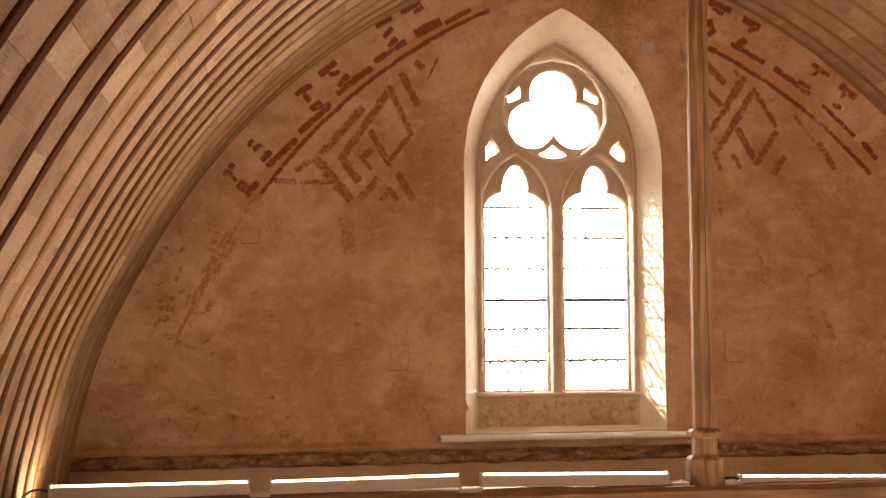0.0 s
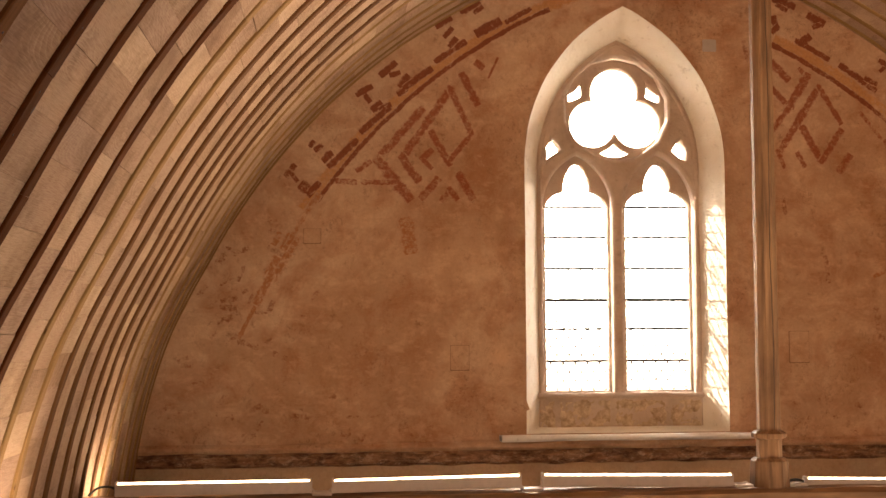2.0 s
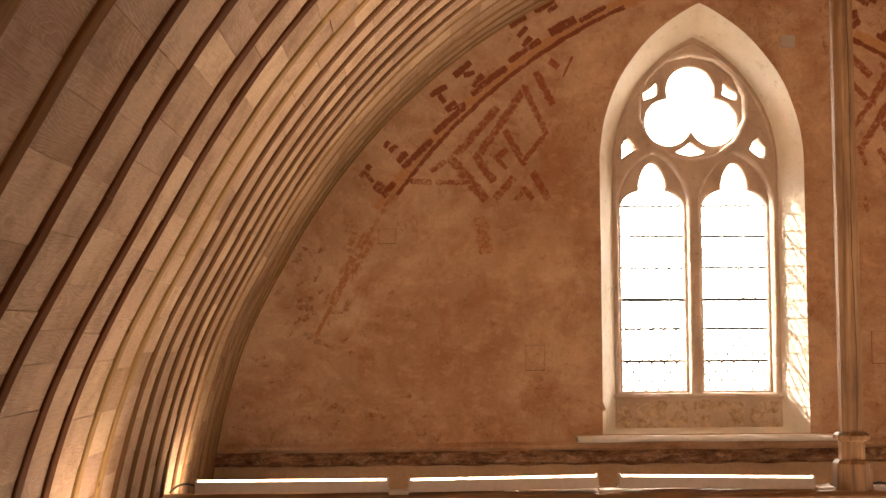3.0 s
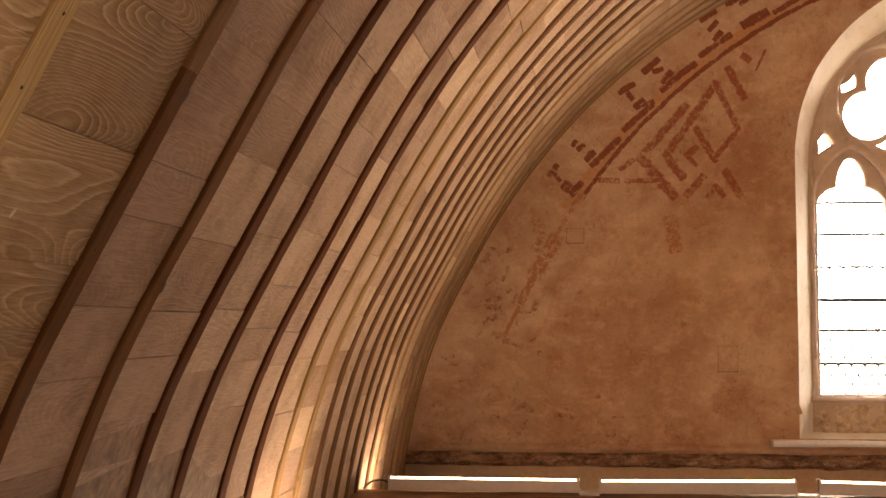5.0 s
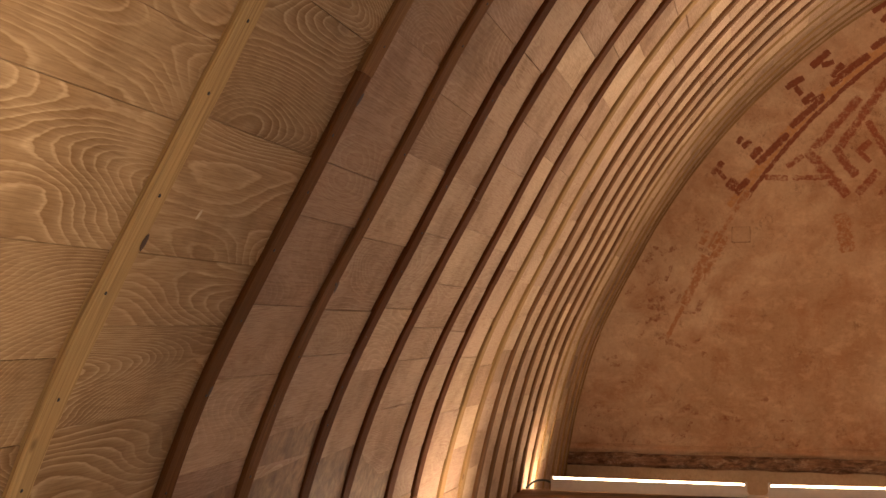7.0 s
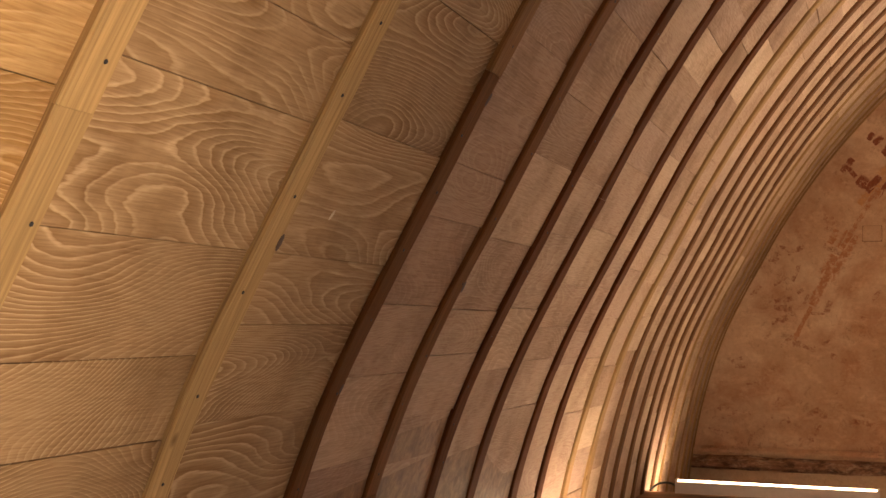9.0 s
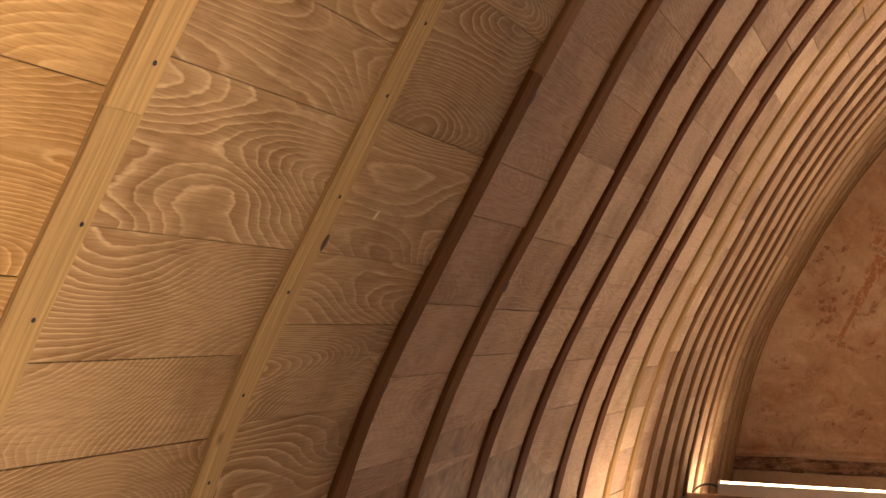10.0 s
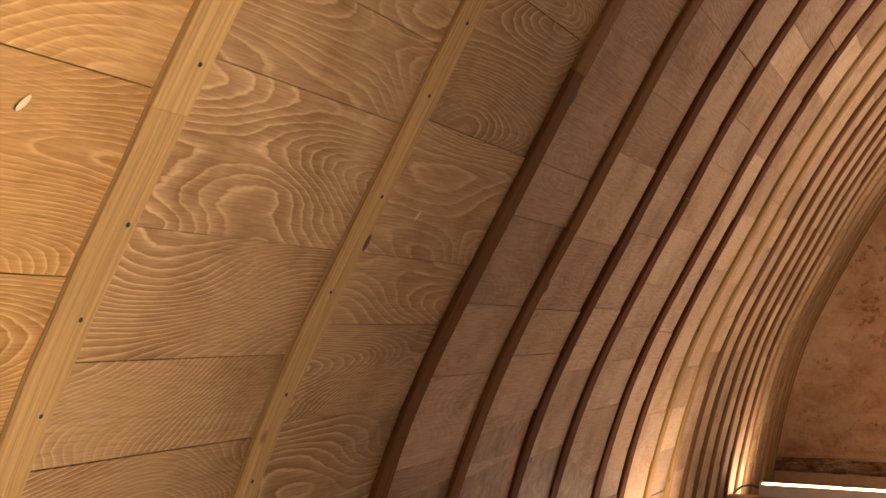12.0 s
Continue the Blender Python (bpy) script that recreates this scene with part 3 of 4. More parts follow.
tr.parent = window
back = [pointed(0.645, Z - 0.81, Z + 1.2, 0.465), light_loop(1.690, 2.184, Z - 0.532), light_loop(2.327, 2.834, Z - 0.532), trefoil_loop()]
back += [eyelet(around(upper), (0.05, 0.10, -0.06, -0.05)), eyelet(around(upper, True)[::-1], (0.05, 0.06, -0.10, -0.05))]
back += [eyelet(around([(2.130, 1.326), (2.246, 1.400), (2.362, 1.326)]), (0.06, 0.06, -0.136))]
back += side_eyes
foils = plate_from_loops("foils", back, 0.07, 0.014, WALL + DEPTH + 0.120, TRACERY)
foils.parent = window

# hollow moulding that frames the tracery


def moulding(name, loop, r, y, closed=True):
    bm = bmesh.new()
    pts = [(x, y, z) for x, z in loop]
    if closed:
        pts += pts[:1]
    tube_curve(bm, pts, r, 8)
    return part(name, bm, TRACERY, window, smooth=True)


moulding("frame_moulding", pointed(0.618, Z - 0.56, Z + 1.2, 0.445)[1:-1], 0.017, WALL + DEPTH - 0.002, closed=False)


def rough_block(x0, x1, y0, y1, z0, z1, seed):
    """A roughly dressed stone: its face is broken and pitted, its corners worn round."""
    bm = bmesh.new()
    nx, nz = max(4, int((x1 - x0) / 0.014)), max(4, int((z1 - z0) / 0.014))
    grid = []
    for i in range(nx + 1):
        col = []
        for k in range(nz + 1):
            x, z = x0 + (x1 - x0) * i / nx, z0 + (z1 - z0) * k / nz
            edge = min(x - x0, x1 - x, z - z0, z1 - z)
            p = Vector((x, seed, z))
            d = 0.020 * noise.noise(p * 9) + 0.011 * noise.noise(p * 27) + 0.006 * noise.noise(p * 61) - 0.018 * (1 - ease(edge / 0.03))
            col.append(bm.verts.new((x + 0.006 * noise.noise(p * 14 + Vector((3, 0, 0))), y0 - d, z)))
        grid.append(col)
    for a, b in zip(grid, grid[1:]):
        for k in range(nz):
            bm.faces.new((a[k], b[k], b[k + 1], a[k + 1]))
    rim = [c[0] for c in grid] + grid[-1][1:] + [c[-1] for c in grid[-2::-1]] + grid[0][-2:0:-1]
    deep = [bm.verts.new((v.co.x, y1, v.co.z)) for v in rim]
    for k in range(len(rim)):
        kk = (k + 1) % len(rim)
        bm.faces.new((rim[k], deep[k], deep[kk], rim[kk]))
    return bm


for x0, x1, sd in ((1.605, 1.745, 3), (1.752, 2.185, 13), (2.192, 2.62, 23), (2.627, 2.90, 33)):
    part("apron_stone", rough_block(x0, x1, WALL + DEPTH - 0.012, WALL + DEPTH + 0.08, Z - 0.838, Z - 0.588, sd), APRON, window, "rough buff stone under the lights", smooth=True)
part("window_sill", rough_beam(1.60, 2.90, WALL + DEPTH - 0.05, WALL + DEPTH + 0.10, Z - 0.583, Z - 0.545, 4, uneven=0.006, steps=26), TRACERY, window)

# leaded glazing
for x0, x1, seed in ((1.66, 2.20, 1), (2.30, 2.845, 2)):
    pane = part("glazing", box(x0, x1, WALL + 0.405, WALL + 0.409, Z - 0.56, Z + 1.26), GLASS, window)
    pane.visible_shadow = False
    bm = bmesh.new()
    h, wv = 0.115, 0.097
    y = WALL + 0.400
    cols = int((x1 - x0) / wv) + 2
    rows_n = int(1.9 / h) + 2
    for k in range(-rows_n, cols):
        for sgn in (1, -1):
            xa = x0 + k * wv if sgn > 0 else x1 - k * wv
            pts = []
            for j in range(rows_n * 2):
                q = (xa + sgn * j * wv / 2, y, Z - 0.56 + j * h / 2 * 1.15)
                if x0 <= q[0] <= x1 and q[2] <= Z + 1.25:
                    pts.append(q)
            if len(pts) > 1:
                tube_curve(bm, pts[::len(pts) - 1], 0.0052, 4)
    part("lead_net", bm, LEAD, pane)
    for hz in (-0.305, -0.055, 0.42, 0.665, 0.905):
        bm = bmesh.new()
        tube_curve(bm, [(x0, y - 0.006, Z + hz), (x1, y - 0.006, Z + hz)], 0.0105, 6)
        part("saddle_bar", bm, IRON, pane)
    part("iron_bar", box(x0, x1, y - 0.03, y - 0.005, Z + 0.158, Z + 0.184, 0.003), IRON, pane)
pane = part("glazing", box(OC[0] - 0.45, OC[0] + 0.45, WALL + 0.405, WALL + 0.409, OC[1] - 0.42, OC[1] + 0.42), GLASS, window)
pane.visible_shadow = False
for sx in (-1, 1):
    pane = part("glazing", box(OC[0] + sx * 0.56 - 0.07, OC[0] + sx * 0.56 + 0.07, WALL + 0.405, WALL + 0.409, Z + 1.24, Z + 1.45), GLASS, window)
    pane.visible_shadow = False

# ---- wall painting ----
# brush strokes on the gable: start x, height, end x, height, breadth (heights from the lens's level)
LOZENGES_NORTH = [
    (0.37, 1.22, 0.70, 1.60, 0.060), (0.37, 1.22, 0.60, 0.93, 0.073), (0.55, 1.23, 0.92, 1.76, 0.056), (0.55, 1.24, 0.67, 1.07, 0.060),
    (0.92, 1.76, 1.08, 1.41, 0.048), (0.77, 1.43, 0.91, 1.19, 0.048), (0.91, 1.22, 1.08, 1.42, 0.039), (0.70, 1.23, 0.77, 1.29, 0.048),
    (0.71, 1.22, 0.77, 1.16, 0.035), (0.70, 0.94, 0.82, 1.07, 0.056), (0.98, 1.11, 1.08, 0.94, 0.056), (0.91, 1.00, 0.85, 0.92, 0.043),
    (0.91, 1.00, 0.96, 0.93, 0.043), (0.07, 1.06, 0.20, 1.05, 0.043), (0.26, 1.05, 0.49, 1.05, 0.039), (0.22, 1.14, 0.31, 1.20, 0.043),
    (1.01, 1.87, 1.12, 1.65, 0.052), (1.12, 1.96, 1.16, 1.93, 0.052), (1.28, 2.00, 1.21, 1.85, 0.017),
]
FRIEZE_NORTH_LOW = [
    (-0.31, 1.10, -0.25, 1.17, 0.039), (-0.27, 1.11, -0.23, 1.06, 0.035), (-0.19, 1.02, -0.13, 0.97, 0.069), (-0.13, 0.98, -0.07, 1.04, 0.043),
    (-0.13, 1.32, -0.11, 1.35, 0.035), (-0.09, 1.29, -0.05, 1.32, 0.039), (-0.03, 1.22, 0.02, 1.26, 0.052), (0.01, 1.17, 0.21, 1.36, 0.043),
    (0.22, 1.71, 0.32, 1.77, 0.039), (0.28, 1.70, 0.31, 1.66, 0.035), (0.34, 1.60, 0.39, 1.64, 0.052), (0.39, 1.60, 0.46, 1.63, 0.039),
    (0.25, 1.43, 0.45, 1.61, 0.043),
]
FRIEZE_NORTH_HIGH = [
    (0.40, 1.86, 0.50, 1.95, 0.043), (0.47, 1.86, 0.53, 1.88, 0.035), (0.55, 1.78, 0.60, 1.84, 0.060), (0.53, 1.72, 0.58, 1.75, 0.043),
    (0.58, 1.77, 0.77, 1.91, 0.043), (0.81, 1.97, 1.03, 2.12, 0.039), (0.92, 2.09, 0.96, 2.14, 0.043), (0.82, 2.24, 0.92, 2.30, 0.043),
    (0.88, 2.16, 0.93, 2.22, 0.035), (1.01, 2.36, 1.13, 2.43, 0.052), (1.11, 2.35, 1.16, 2.39, 0.035), (1.13, 2.19, 1.29, 2.28, 0.060),
    (1.35, 2.28, 1.53, 2.38, 0.035),
]
LOZENGES_SOUTH = [
    (3.41, 2.00, 3.54, 1.87, 0.060), (3.64, 1.95, 3.70, 1.89, 0.035), (3.70, 1.90, 3.55, 1.65, 0.060), (3.55, 1.65, 3.40, 1.45, 0.043),
    (3.41, 1.80, 3.51, 1.69, 0.043), (3.79, 1.81, 3.46, 1.29, 0.052), (3.79, 1.81, 3.96, 1.53, 0.039), (3.65, 1.49, 3.80, 1.23, 0.052),
    (3.80, 1.23, 3.96, 1.47, 0.048), (4.02, 1.27, 3.94, 1.16, 0.060), (3.61, 1.29, 3.66, 1.19, 0.039), (3.46, 1.28, 3.50, 1.18, 0.035),
    (4.12, 1.61, 4.28, 1.41, 0.030), (4.32, 1.39, 4.44, 1.20, 0.048),
]
FRIEZE_SOUTH = [
    (3.45, 2.50, 3.60, 2.44, 0.052), (3.47, 2.45, 3.54, 2.41, 0.035), (3.44, 2.35, 3.45, 2.29, 0.043), (3.43, 2.24, 3.47, 2.28, 0.043),
    (3.73, 2.37, 3.83, 2.31, 0.060), (3.76, 2.28, 3.81, 2.30, 0.035), (3.74, 2.48, 3.81, 2.45, 0.030), (3.62, 2.17, 3.87, 2.03, 0.035),
    (3.67, 2.16, 3.72, 2.20, 0.052), (3.97, 1.98, 4.24, 1.79, 0.043), (4.17, 1.88, 4.25, 1.84, 0.039), (4.29, 2.02, 4.41, 1.94, 0.039),
    (4.29, 1.94, 4.32, 1.97, 0.030), (4.52, 1.85, 4.62, 1.77, 0.056), (4.52, 1.76, 4.55, 1.81, 0.035), (4.45, 1.70, 4.50, 1.68, 0.039),
    (4.36, 1.69, 4.61, 1.46, 0.035), (4.69, 1.40, 4.79, 1.28, 0.039),
]
STAINS = [
    (-1.00, -0.78, -0.93, -0.79, 0.043), (-0.87, -0.73, -0.81, -0.67, 0.022), (-0.27, -0.67, -0.13, -0.69, 0.039), (0.14, -0.69, 0.47, -0.68, 0.026),
    (-1.25, -0.75, -1.13, -0.79, 0.030), (4.20, 0.10, 4.24, -0.15, 0.060), (4.46, -0.33, 4.56, -0.29, 0.052), (3.48, 0.95, 3.50, 0.83, 0.039),
    (3.81, 0.49, 3.83, 0.30, 0.039), (3.20, 2.15, 3.23, 2.01, 0.043),
]
STREAKS = [
    (-0.27, 0.62, -0.42, 0.36, 0.110), (-0.36, 0.66, -0.41, 0.56, 0.050), (-0.42, 0.36, -0.52, 0.16, 0.060), (-0.54, 0.12, -0.65, -0.10, 0.030), (0.58, 0.75, 0.61, 0.55, 0.112),
    (-0.07, 0.95, -0.19, 0.78, 0.043), (-0.17, 0.80, -0.32, 0.55, 0.035), (4.33, 0.03, 4.40, -0.15, 0.052), (4.20, 0.34, 4.39, 0.43, 0.035),
]


def ribbon(bm, rows):
    """Faces between pairs of vertices, with v running from -1 to 1 across."""
    uvl = bm.loops.layers.uv.verify()
    for i, (a, b) in enumerate(zip(rows, rows[1:])):
        f = bm.faces.new((a[0], a[1], b[1], b[0]))
        for lp, uv in zip(f.loops, ((i, 1.0), (i, -1.0), (i + 1, -1.0), (i + 1, 1.0))):
            lp[uvl].uv = uv


def stroke(bm, x0, z0, x1, z1, w, y):
    """One brush stroke with a wavering outline, lying on the plaster."""
    d = Vector((x1 - x0, 0, z1 - z0))
    n = max(3, int(d.length / 0.02))
    q = Vector((-d.z, 0, d.x)).normalized()
    d0 = d.normalized() * w * 0.35
    rows = []
    for i in range(n + 1):
        p = Vector((x0, y, Z + z0)) - d0 + (d + 2 * d0) * (i / n)
        a, b = (w / 2 * (1.35 + 0.25 * noise.noise(p * 21 + Vector((o, o, o)))) * (0.85 if i in (0, n) else 1) for o in (0, 9))
        rows.append((bm.verts.new(p + q * a), bm.verts.new(p - q * b)))
    ribbon(bm, rows)


def painted(name, strokes, material, label, y=WALL - 0.003):
    bm = bmesh.new()
    for st in strokes:
        y -= 0.00004
        stroke(bm, *st, y)
    return part(name, bm, material, gable, label)


def painted_arc(name, cx, r0, r1, t0, t1, sgn, w, material, label, y=WALL - 0.003):
    """A painted ribbon along an arc struck from (cx, -1.70); sgn +1 on the north half."""
    bm = bmesh.new()
    n = 110
    rows = []
    for i in range(n + 1):
        a = radians(t0 + (t1 - t0) * i / n)
        r = r0 + (r1 - r0) * i / n + 0.006 * noise.noise(Vector((i * 0.13, w * 90, 0)))
        h = w / 2 * (1.25 + 0.3 * noise.noise(Vector((i * 0.41, w * 70, 4))))
        rows.append([bm.verts.new((cx - sgn * q * math.cos(a), y, Z - 1.70 + q * math.sin(a))) for q in (r - h, r + h)])
    ribbon(bm, rows)
    return part(name, bm, material, gable, label)


NC, SC = CX, 2 * AXIS - CX
painted_arc("painted_band", NC, 4.272, 4.42, 36.5, 73, 1, 0.085, ORANGE, "faded orange painted band", WALL - 0.002)
painted_arc("painted_band", SC, 4.278, 4.278, 42, 65, -1, 0.085, ORANGE, "faded orange painted band", WALL - 0.002)
painted_arc("painted_line", NC, 4.225, 4.375, 38, 69, 1, 0.032, RED, "dark red painted line")
painted_arc("painted_line", SC, 4.222, 4.232, 42.5, 65, -1, 0.036, RED, "dark red painted line")
for nm, rows in (("painted_lozenges", LOZENGES_NORTH), ("painted_lozenges", LOZENGES_SOUTH), ("painted_frieze", FRIEZE_NORTH_LOW),
                 ("painted_frieze", FRIEZE_NORTH_HIGH), ("painted_frieze", FRIEZE_SOUTH)):
    painted(nm, rows, RED if nm == "painted_frieze" else WORN_RED, "worn ochre red painting", WALL - 0.0035)
painted("rust_stains", STAINS, FAINT_RED, "dark rusty stains", WALL - 0.003)
painted("rust_streaks", STREAKS, FAINT, "faded orange streaks", WALL - 0.003)

random.seed(44)
BLOTS = []
for _ in range(75):
    if random.random() < 0.6:                        # along the vault's edge
        a = random.uniform(0.22, 0.62)
        d = R - 0.06 - 0.75 * random.random() ** 1.6
        x, z = CX - d * math.cos(a), -1.70 + d * math.sin(a)
        z = max(z, -0.82)
    else:                                            # along the foot of the wall
        x, z = random.choice((random.uniform(-1.1, 1.4), random.uniform(3.1, 4.7))), -0.86 + 0.35 * random.random() ** 2
    t, l = random.uniform(-0.7, 1.2), random.uniform(0.02, 0.11)
    BLOTS.append((x, z, x + l * math.cos(t), z + l * math.sin(t), random.uniform(0.018, 0.060)))
painted("rust_blots", BLOTS, FAINT_RED, "small rusty blots in the plaster", WALL - 0.0022)

# patches and fittings on the plaster
for x0, x1, z0, z1 in ((-0.18, -0.055, 0.595, 0.70), (0.91, 1.045, -0.35, -0.17), (3.51, 3.66, -0.315, -0.08)):
    # the groove's shade is painted as a dark rim, broader at the foot
    rim = part("patch_groove", box(x0 - 0.004, x1 + 0.004, WALL - 0.0042, WALL + 0.01, Z + z0 - 0.007, Z + z1 + 0.003), GROOVE_SHADE, gable, "groove round a plaster patch, its shade painted dark")
    part("plaster_patch", box(x0, x1, WALL - 0.014, WALL + 0.02, Z + z0, Z + z1, 0.005), PLASTER, gable, "small squared plaster patch")
vent = part("wall_plaque", box(2.872, 2.978, WALL - 0.014, WALL + 0.01, Z + 2.075, Z + 2.168, 0.004), GREY)
tagged(vent, "small square pale grey plaque on the plaster", "plaque")

# sill board, stone course, wall plate and lower wall
sill = part("sill_board", rough_beam(1.27, 3.26, WALL - 0.15, WALL + DEPTH - 0.02, Z - 0.876, Z - 0.838, 7, uneven=0.006), SILL)
tagged(sill, "worn pale stone sill under the window", "sill", kind="structure")
course = part("trim_course", rough_beam(-2.3, 7.2, WALL - 0.045, WALL + 0.05, Z - 0.945, Z - 0.880, 8, uneven=0.01, steps=120), PLASTER)
tagged(course, "plastered string course along the foot of the gable", "trim", kind="structure")
plate = part("wall_plate", rough_beam(-2.3, 7.2, WALL - 0.055, WALL + 0.05, Z - 1.045, Z - 0.947, 9, uneven=0.016, steps=200, freq=5.0), GREY_OAK)
tagged(plate, "dark weathered timber let into the gable wall", "beam", kind="structure")
low = part("wall_lower_east", box(-2.4, 7.2, WALL - 0.01, WALL + 0.3, 0.0, Z - 1.046), LOWER)
tagged(low, "smooth plain plaster wall below the timber", "wall", kind="structure")

# ---- tie beam, post and tubes ----
BEAM_Y = 7.286
BTOP = Z - 0.965
tie = part("tie_beam", rough_beam(-1.62, 6.5, BEAM_Y - 0.15, BEAM_Y + 0.15, BTOP - 0.34, BTOP - 0.012, 21, camber=0.014, uneven=0.012, steps=110), OLD_OAK)
tagged(tie, "heavy hewn oak tie beam across the nave", "beam")

post = new("king_post")
post.location = (2.58, BEAM_Y - 0.02, BTOP)
tagged(post, "slender eight-sided oak king post with a moulded base", "post")
pinv = Matrix.Translation((-2.58, -(BEAM_Y - 0.02), -BTOP))
px, py = 2.58, BEAM_Y - 0.02
for nm, lv in (("shaft", [(Z - 0.64, 0.068), (Z - 0.62, 0.068), (Z + 1.0, 0.066), (Z + 3.0, 0.064)]),
               ("collar", [(Z - 0.690, 0.080), (Z - 0.680, 0.102), (Z - 0.655, 0.102), (Z - 0.640, 0.082)]),
               ("neck", [(Z - 0.805, 0.075), (Z - 0.690, 0.073)]),
               ("foot", [(BTOP, 0.116), (BTOP + 0.05, 0.112), (Z - 0.815, 0.108), (Z - 0.797, 0.092)])):
    ob = part(nm, lathe_poly(lv, 8, px, py), POST_OAK, post)
    ob.matrix_parent_inverse = pinv

# a drying crack that wanders up the front of the shaft
bm = bmesh.new()
last = None
for i in range(90):
    z = Z - 0.63 + 2.9 * i / 89
    cx = px + 0.012 + 0.014 * noise.noise(Vector((0, 3, z * 1.3))) + 0.004 * noise.noise(Vector((7, 1, z * 9)))
    hw = 0.0022 + 0.0024 * abs(noise.noise(Vector((2, 5, z * 3))))
    pair = [bm.verts.new((cx + q * hw, py - 0.0637 + 0.0024 * (Z - 0.6 - z) / -2.9, z)) for q in (-1, 1)]
    if last:
        bm.faces.new((last[0], last[1], pair[1], pair[0]))
    last = pair
ob = part("crack", bm, KNOT_WOOD, post, "dark drying crack")
ob.matrix_parent_inverse = pinv


def tube_light(x0, x1, z0, tilt, y):
    """A slim batten luminaire: a white tray, end caps and a lit strip on top."""
    lamp = new("strip_light")
    lamp.location = ((x0 + x1) / 2, y, z0)
    lamp.rotation_euler = (0, tilt, 0)
    h = (x1 - x0) / 2
    part("housing", box(-h, h, -0.030, 0.030, 0.002, 0.058, 0.006), WHITE, lamp)
    part("front_lip", box(-h, h, -0.034, -0.031, 0.004, 0.069, 0.001), WHITE, lamp)
    part("diffuser", box(-h + 0.012, h - 0.012, -0.024, 0.034, 0.0585, 0.074, 0.004), TUBE, lamp, "glowing warm white diffuser")
    for s in (-1, 1):
        part("end_cap", box(s * (h - 0.005) - 0.007, s * (h - 0.005) + 0.007, -0.029, 0.036, 0.0, 0.082, 0.003), WHITE, lamp)
    return tagged(lamp, "slim white strip light, lit, lying on the tie beam", "strip light", "lights on the tie beam")


for x0, x1, zl, zr in ((-1.18, -0.087, -0.884, -0.884), (0.030, 1.115, -0.886, -0.874), (1.238, 2.366, -0.874, -0.892), (2.806, 3.92, -0.920, -0.945), (4.05, 5.15, -0.945, -0.95)):
    zc = (zl + zr) / 2 + Z - 0.078
    tube_light(x0, x1, zc, math.atan2(zl - zr, x1 - x0), BEAM_Y + 0.02)



def cable(pts, r, material, label):
    """A lead along smooth points."""
    fine = []
    for k in range(len(pts) - 1):
        p0, p1, p2, p3 = (Vector(pts[max(0, min(len(pts) - 1, k + d))]) for d in (-1, 0, 1, 2))
        for j in range(6):
            t = j / 6
            fine.append(0.5 * (2 * p1 + (p2 - p0) * t + (2 * p0 - 5 * p1 + 4 * p2 - p3) * t * t + (3 * p1 - p0 - 3 * p2 + p3) * t ** 3))
    fine.append(Vector(pts[-1]))
    bm = bmesh.new()
    tube_curve(bm, fine, r, 6)
    return tagged(part("cable", bm, material, smooth=True), label, "cable", "leads of the strip lights")


cy = BEAM_Y + 0.02
cable([(-1.17, cy, BTOP + 0.04), (-1.22, cy, BTOP + 0.058), (-1.28, cy, BTOP + 0.05), (-1.33, cy, BTOP + 0.01)], 0.007, CABLE, "black lead looping into the end light")
cable([(-0.09, cy, BTOP + 0.03), (-0.06, cy - 0.01, BTOP + 0.008), (0.0, cy - 0.01, BTOP + 0.008), (0.03, cy, BTOP + 0.03)], 0.006, WHITE, "white lead sagging between two lights")
cable([(1.11, cy, BTOP + 0.03), (1.14, cy - 0.01, BTOP + 0.010), (1.21, cy - 0.01, BTOP + 0.010), (1.24, cy, BTOP + 0.03)], 0.006, WHITE, "white lead sagging between two lights")
cable([(2.37, cy, BTOP + 0.012), (2.42, cy, BTOP + 0.012), (2.47, cy + 0.05, BTOP + 0.012)], 0.010, WHITE, "white lead beside the post's foot")
cable([(2.70, cy + 0.03, BTOP + 0.015), (2.75, cy, BTOP + 0.03), (2.80, cy, BTOP + 0.02)], 0.009, CABLE, "black plug and lead beside the post's foot")

# unseen timber cornice at the vault's foot, added with two lit strips to brighten bands of it
corn = part("cornice", box(-1.50, -1.08, BACK, WALL - 0.06, Z - 1.42, Z - 1.13, 0.01), OLD_OAK)
tagged(corn, "unseen oak cornice added at the foot of the vault to carry lit strips", "cornice", kind="structure")
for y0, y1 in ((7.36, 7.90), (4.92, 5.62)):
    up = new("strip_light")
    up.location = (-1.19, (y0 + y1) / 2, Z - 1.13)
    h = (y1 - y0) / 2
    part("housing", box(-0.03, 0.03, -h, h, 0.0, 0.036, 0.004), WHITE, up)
    part("diffuser", box(-0.025, 0.025, -h + 0.01, h - 0.01, 0.0365, 0.048, 0.004), FILL_STRIP, up, "glowing warm white diffuser")
    # tall caps keep the added light to a narrow band
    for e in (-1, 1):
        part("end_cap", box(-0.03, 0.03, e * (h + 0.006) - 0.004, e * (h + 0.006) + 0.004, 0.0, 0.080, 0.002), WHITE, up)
    tagged(up, "unseen lit strip added on the oak cornice to brighten the vault", "strip light", "uplights on the cornice")

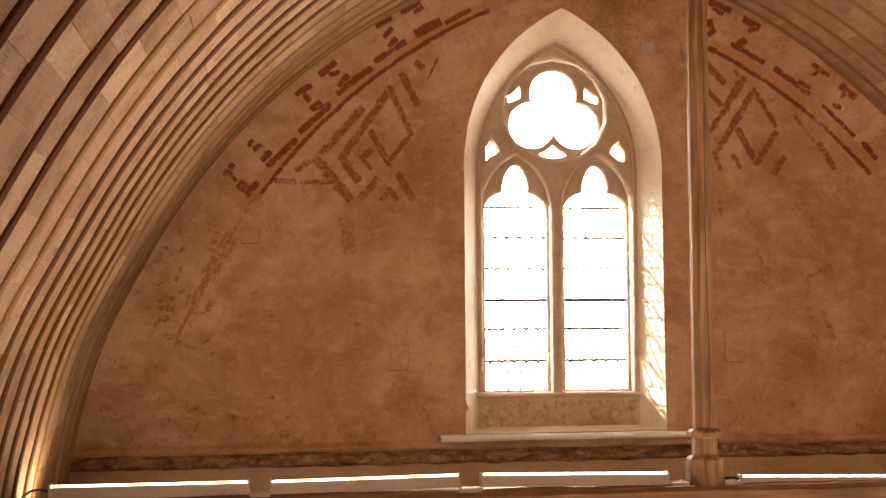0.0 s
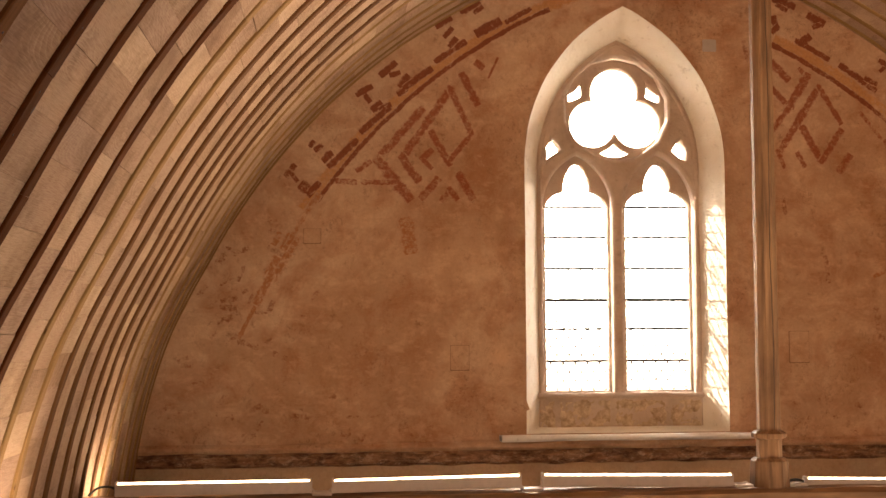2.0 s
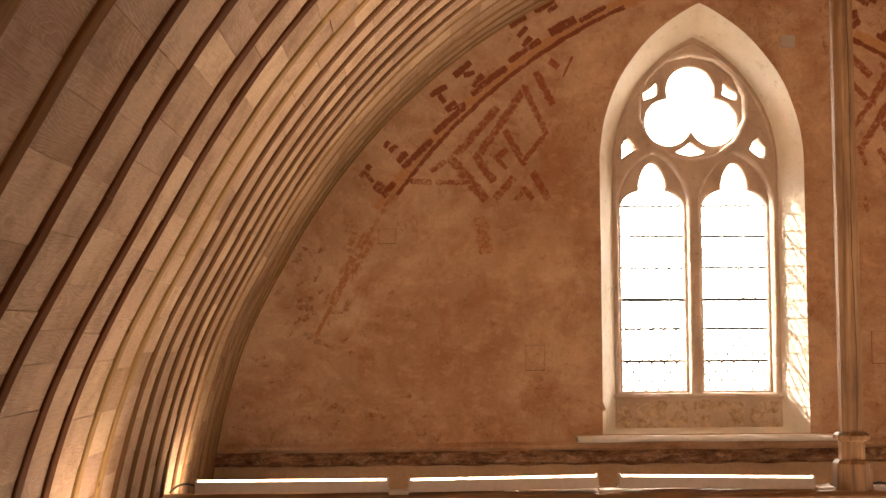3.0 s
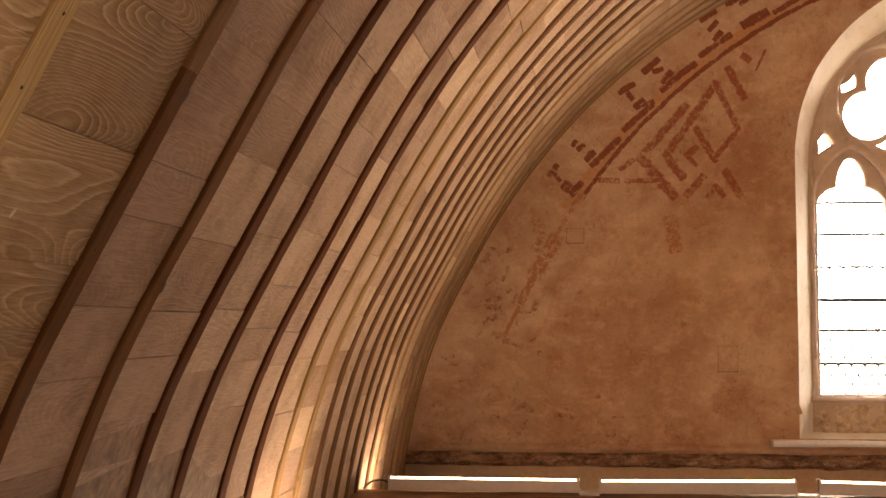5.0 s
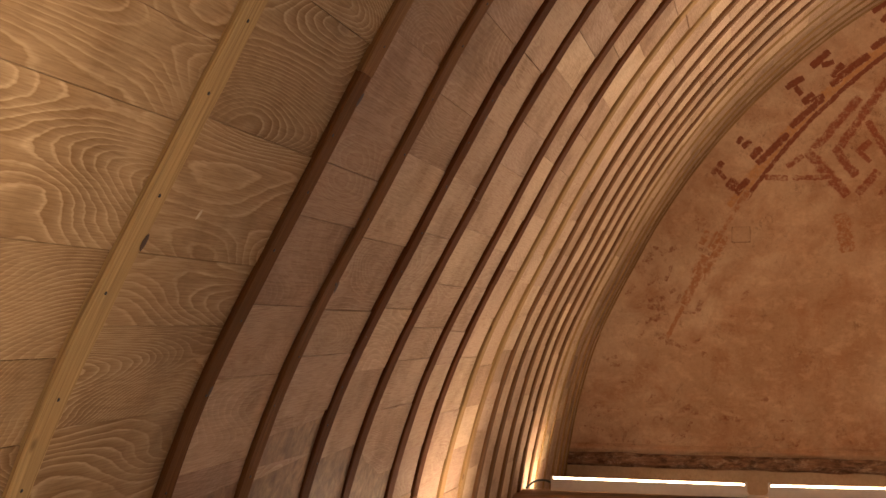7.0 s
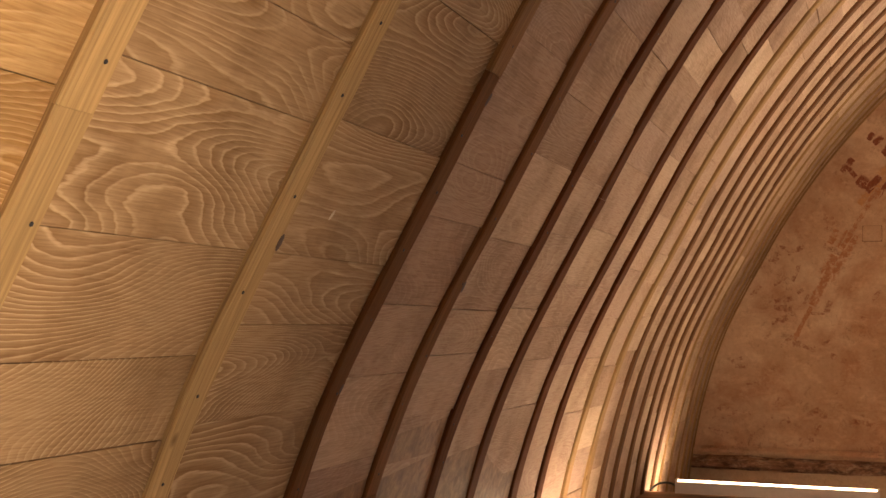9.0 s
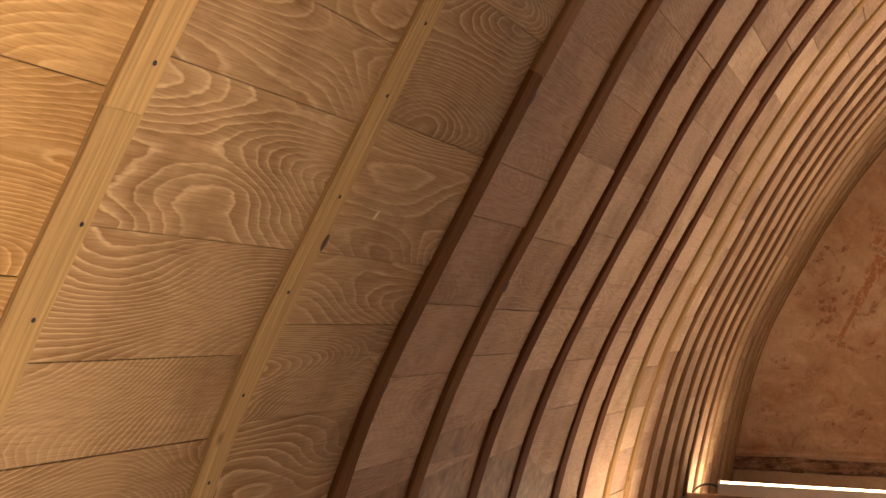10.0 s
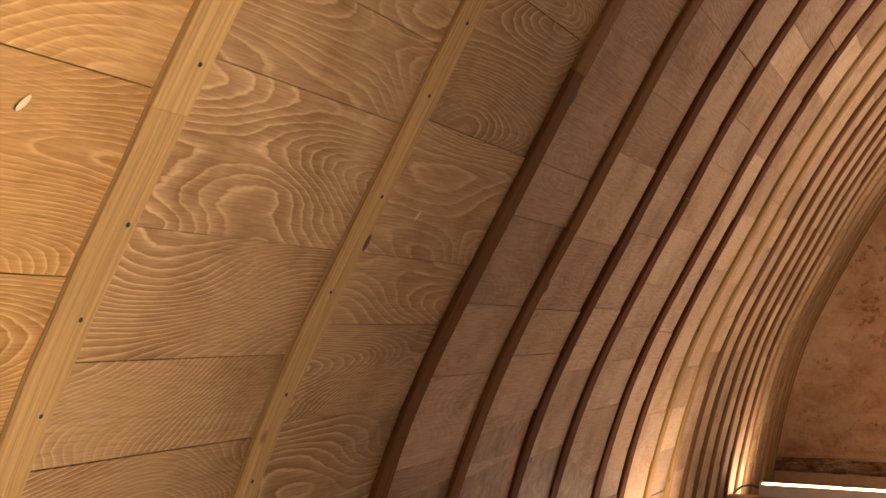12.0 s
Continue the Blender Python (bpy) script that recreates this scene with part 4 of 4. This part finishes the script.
# straw and mortar crumbs behind the sill
random.seed(31)
bm = bmesh.new()
for _ in range(90):
    x = random.uniform(1.66, 2.84)
    y = WALL + random.uniform(0.10, 0.20)
    a = random.uniform(0, math.pi)
    l = random.uniform(0.012, 0.035)
    z = Z - 0.835 + random.uniform(0, 0.008)
    tube_curve(bm, [(x - l * math.cos(a), y - 0.4 * l * math.sin(a), z), (x, y, z + random.uniform(0.002, 0.012)), (x + l * math.cos(a), y + 0.4 * l * math.sin(a), z)], 0.0016, 4)
tagged(part("straw_litter", bm, FILLER), "dry straw and mortar crumbs lying on the sill", "litter", kind="stuff")
for x0, x1 in ((-0.085, 0.028), (1.117, 1.236), (2.368, 2.476), (2.69, 2.80)):
    c = part("cable_cover", box(x0, x1, BEAM_Y - 0.05, BEAM_Y + 0.05, BTOP - 0.008, BTOP + 0.014, 0.003), WHITE)
    tagged(c, "flat white cable cover lying on the tie beam", "cable cover", "cable covers on the tie beam")

# ---- the rest of the shell ----
def pierced(name, boxes, label):
    """A wall put together from blocks that butt round an opening."""
    bm = bmesh.new()
    for b in boxes:
        one = box(*b)
        me = bpy.data.meshes.new("block")
        one.to_mesh(me)
        one.free()
        bm.from_mesh(me)
        bpy.data.meshes.remove(me)
    return tagged(part(name, bm, LOWER), label, "wall", kind="structure")


# the openings of these three unseen walls are added for the fill lamps
pierced("wall_north", [(-1.95, -1.35, BACK, 4.3, 0.0, Z - 1.40), (-1.95, -1.35, 5.7, WALL - 0.01, 0.0, Z - 1.40),
                       (-1.95, -1.35, 4.3, 5.7, 0.0, 2.2), (-1.95, -1.35, 4.3, 5.7, 4.4, Z - 1.40)], "plastered nave wall with an opening added for a fill lamp")
SX = 2 * AXIS + 1.35
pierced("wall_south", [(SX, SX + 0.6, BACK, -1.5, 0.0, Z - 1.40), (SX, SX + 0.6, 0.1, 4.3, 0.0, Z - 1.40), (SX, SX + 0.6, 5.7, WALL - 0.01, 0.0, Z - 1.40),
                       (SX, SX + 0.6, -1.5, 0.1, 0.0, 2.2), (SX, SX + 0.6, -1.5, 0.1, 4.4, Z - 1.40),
                       (SX, SX + 0.6, 4.3, 5.7, 0.0, 2.2), (SX, SX + 0.6, 4.3, 5.7, 4.4, Z - 1.40)], "plastered nave wall with two openings added for fill lamps")
pierced("wall_west", [(-2.4, 1.4, BACK - 0.5, BACK, 0.0, Z + 3.4), (3.5, 7.2, BACK - 0.5, BACK, 0.0, Z + 3.4),
                      (1.4, 3.5, BACK - 0.5, BACK, 0.0, 4.6), (1.4, 3.5, BACK - 0.5, BACK, 7.8, Z + 3.4)], "plastered west wall with a tall opening added for a fill lamp")
fl = part("floor", box(-2.4, 7.2, BACK - 0.5, WALL + 0.6, -0.2, 0.0), STONE_FLOOR)
tagged(fl, "stone floor of the nave", "floor", kind="structure")
gr = part("ground", box(-300, 300, -300, 300, -0.6, -0.21), GROUND)
tagged(gr, "pale ground round the church", "ground", kind="structure")
bm = bmesh.new()
vs = [bm.verts.new(p) for p in ((-12, 14, -0.5), (20, 14, -0.5), (20, 14, 10.3), (-12, 14, 10.3))]
bm.faces.new(vs)
bd = part("backdrop", bm, haze_material("bright_haze", (1.0, 0.97, 0.93), 1.7, 16.0))
tagged(bd, "bright hazy sky beyond the window", "sky", kind="structure")
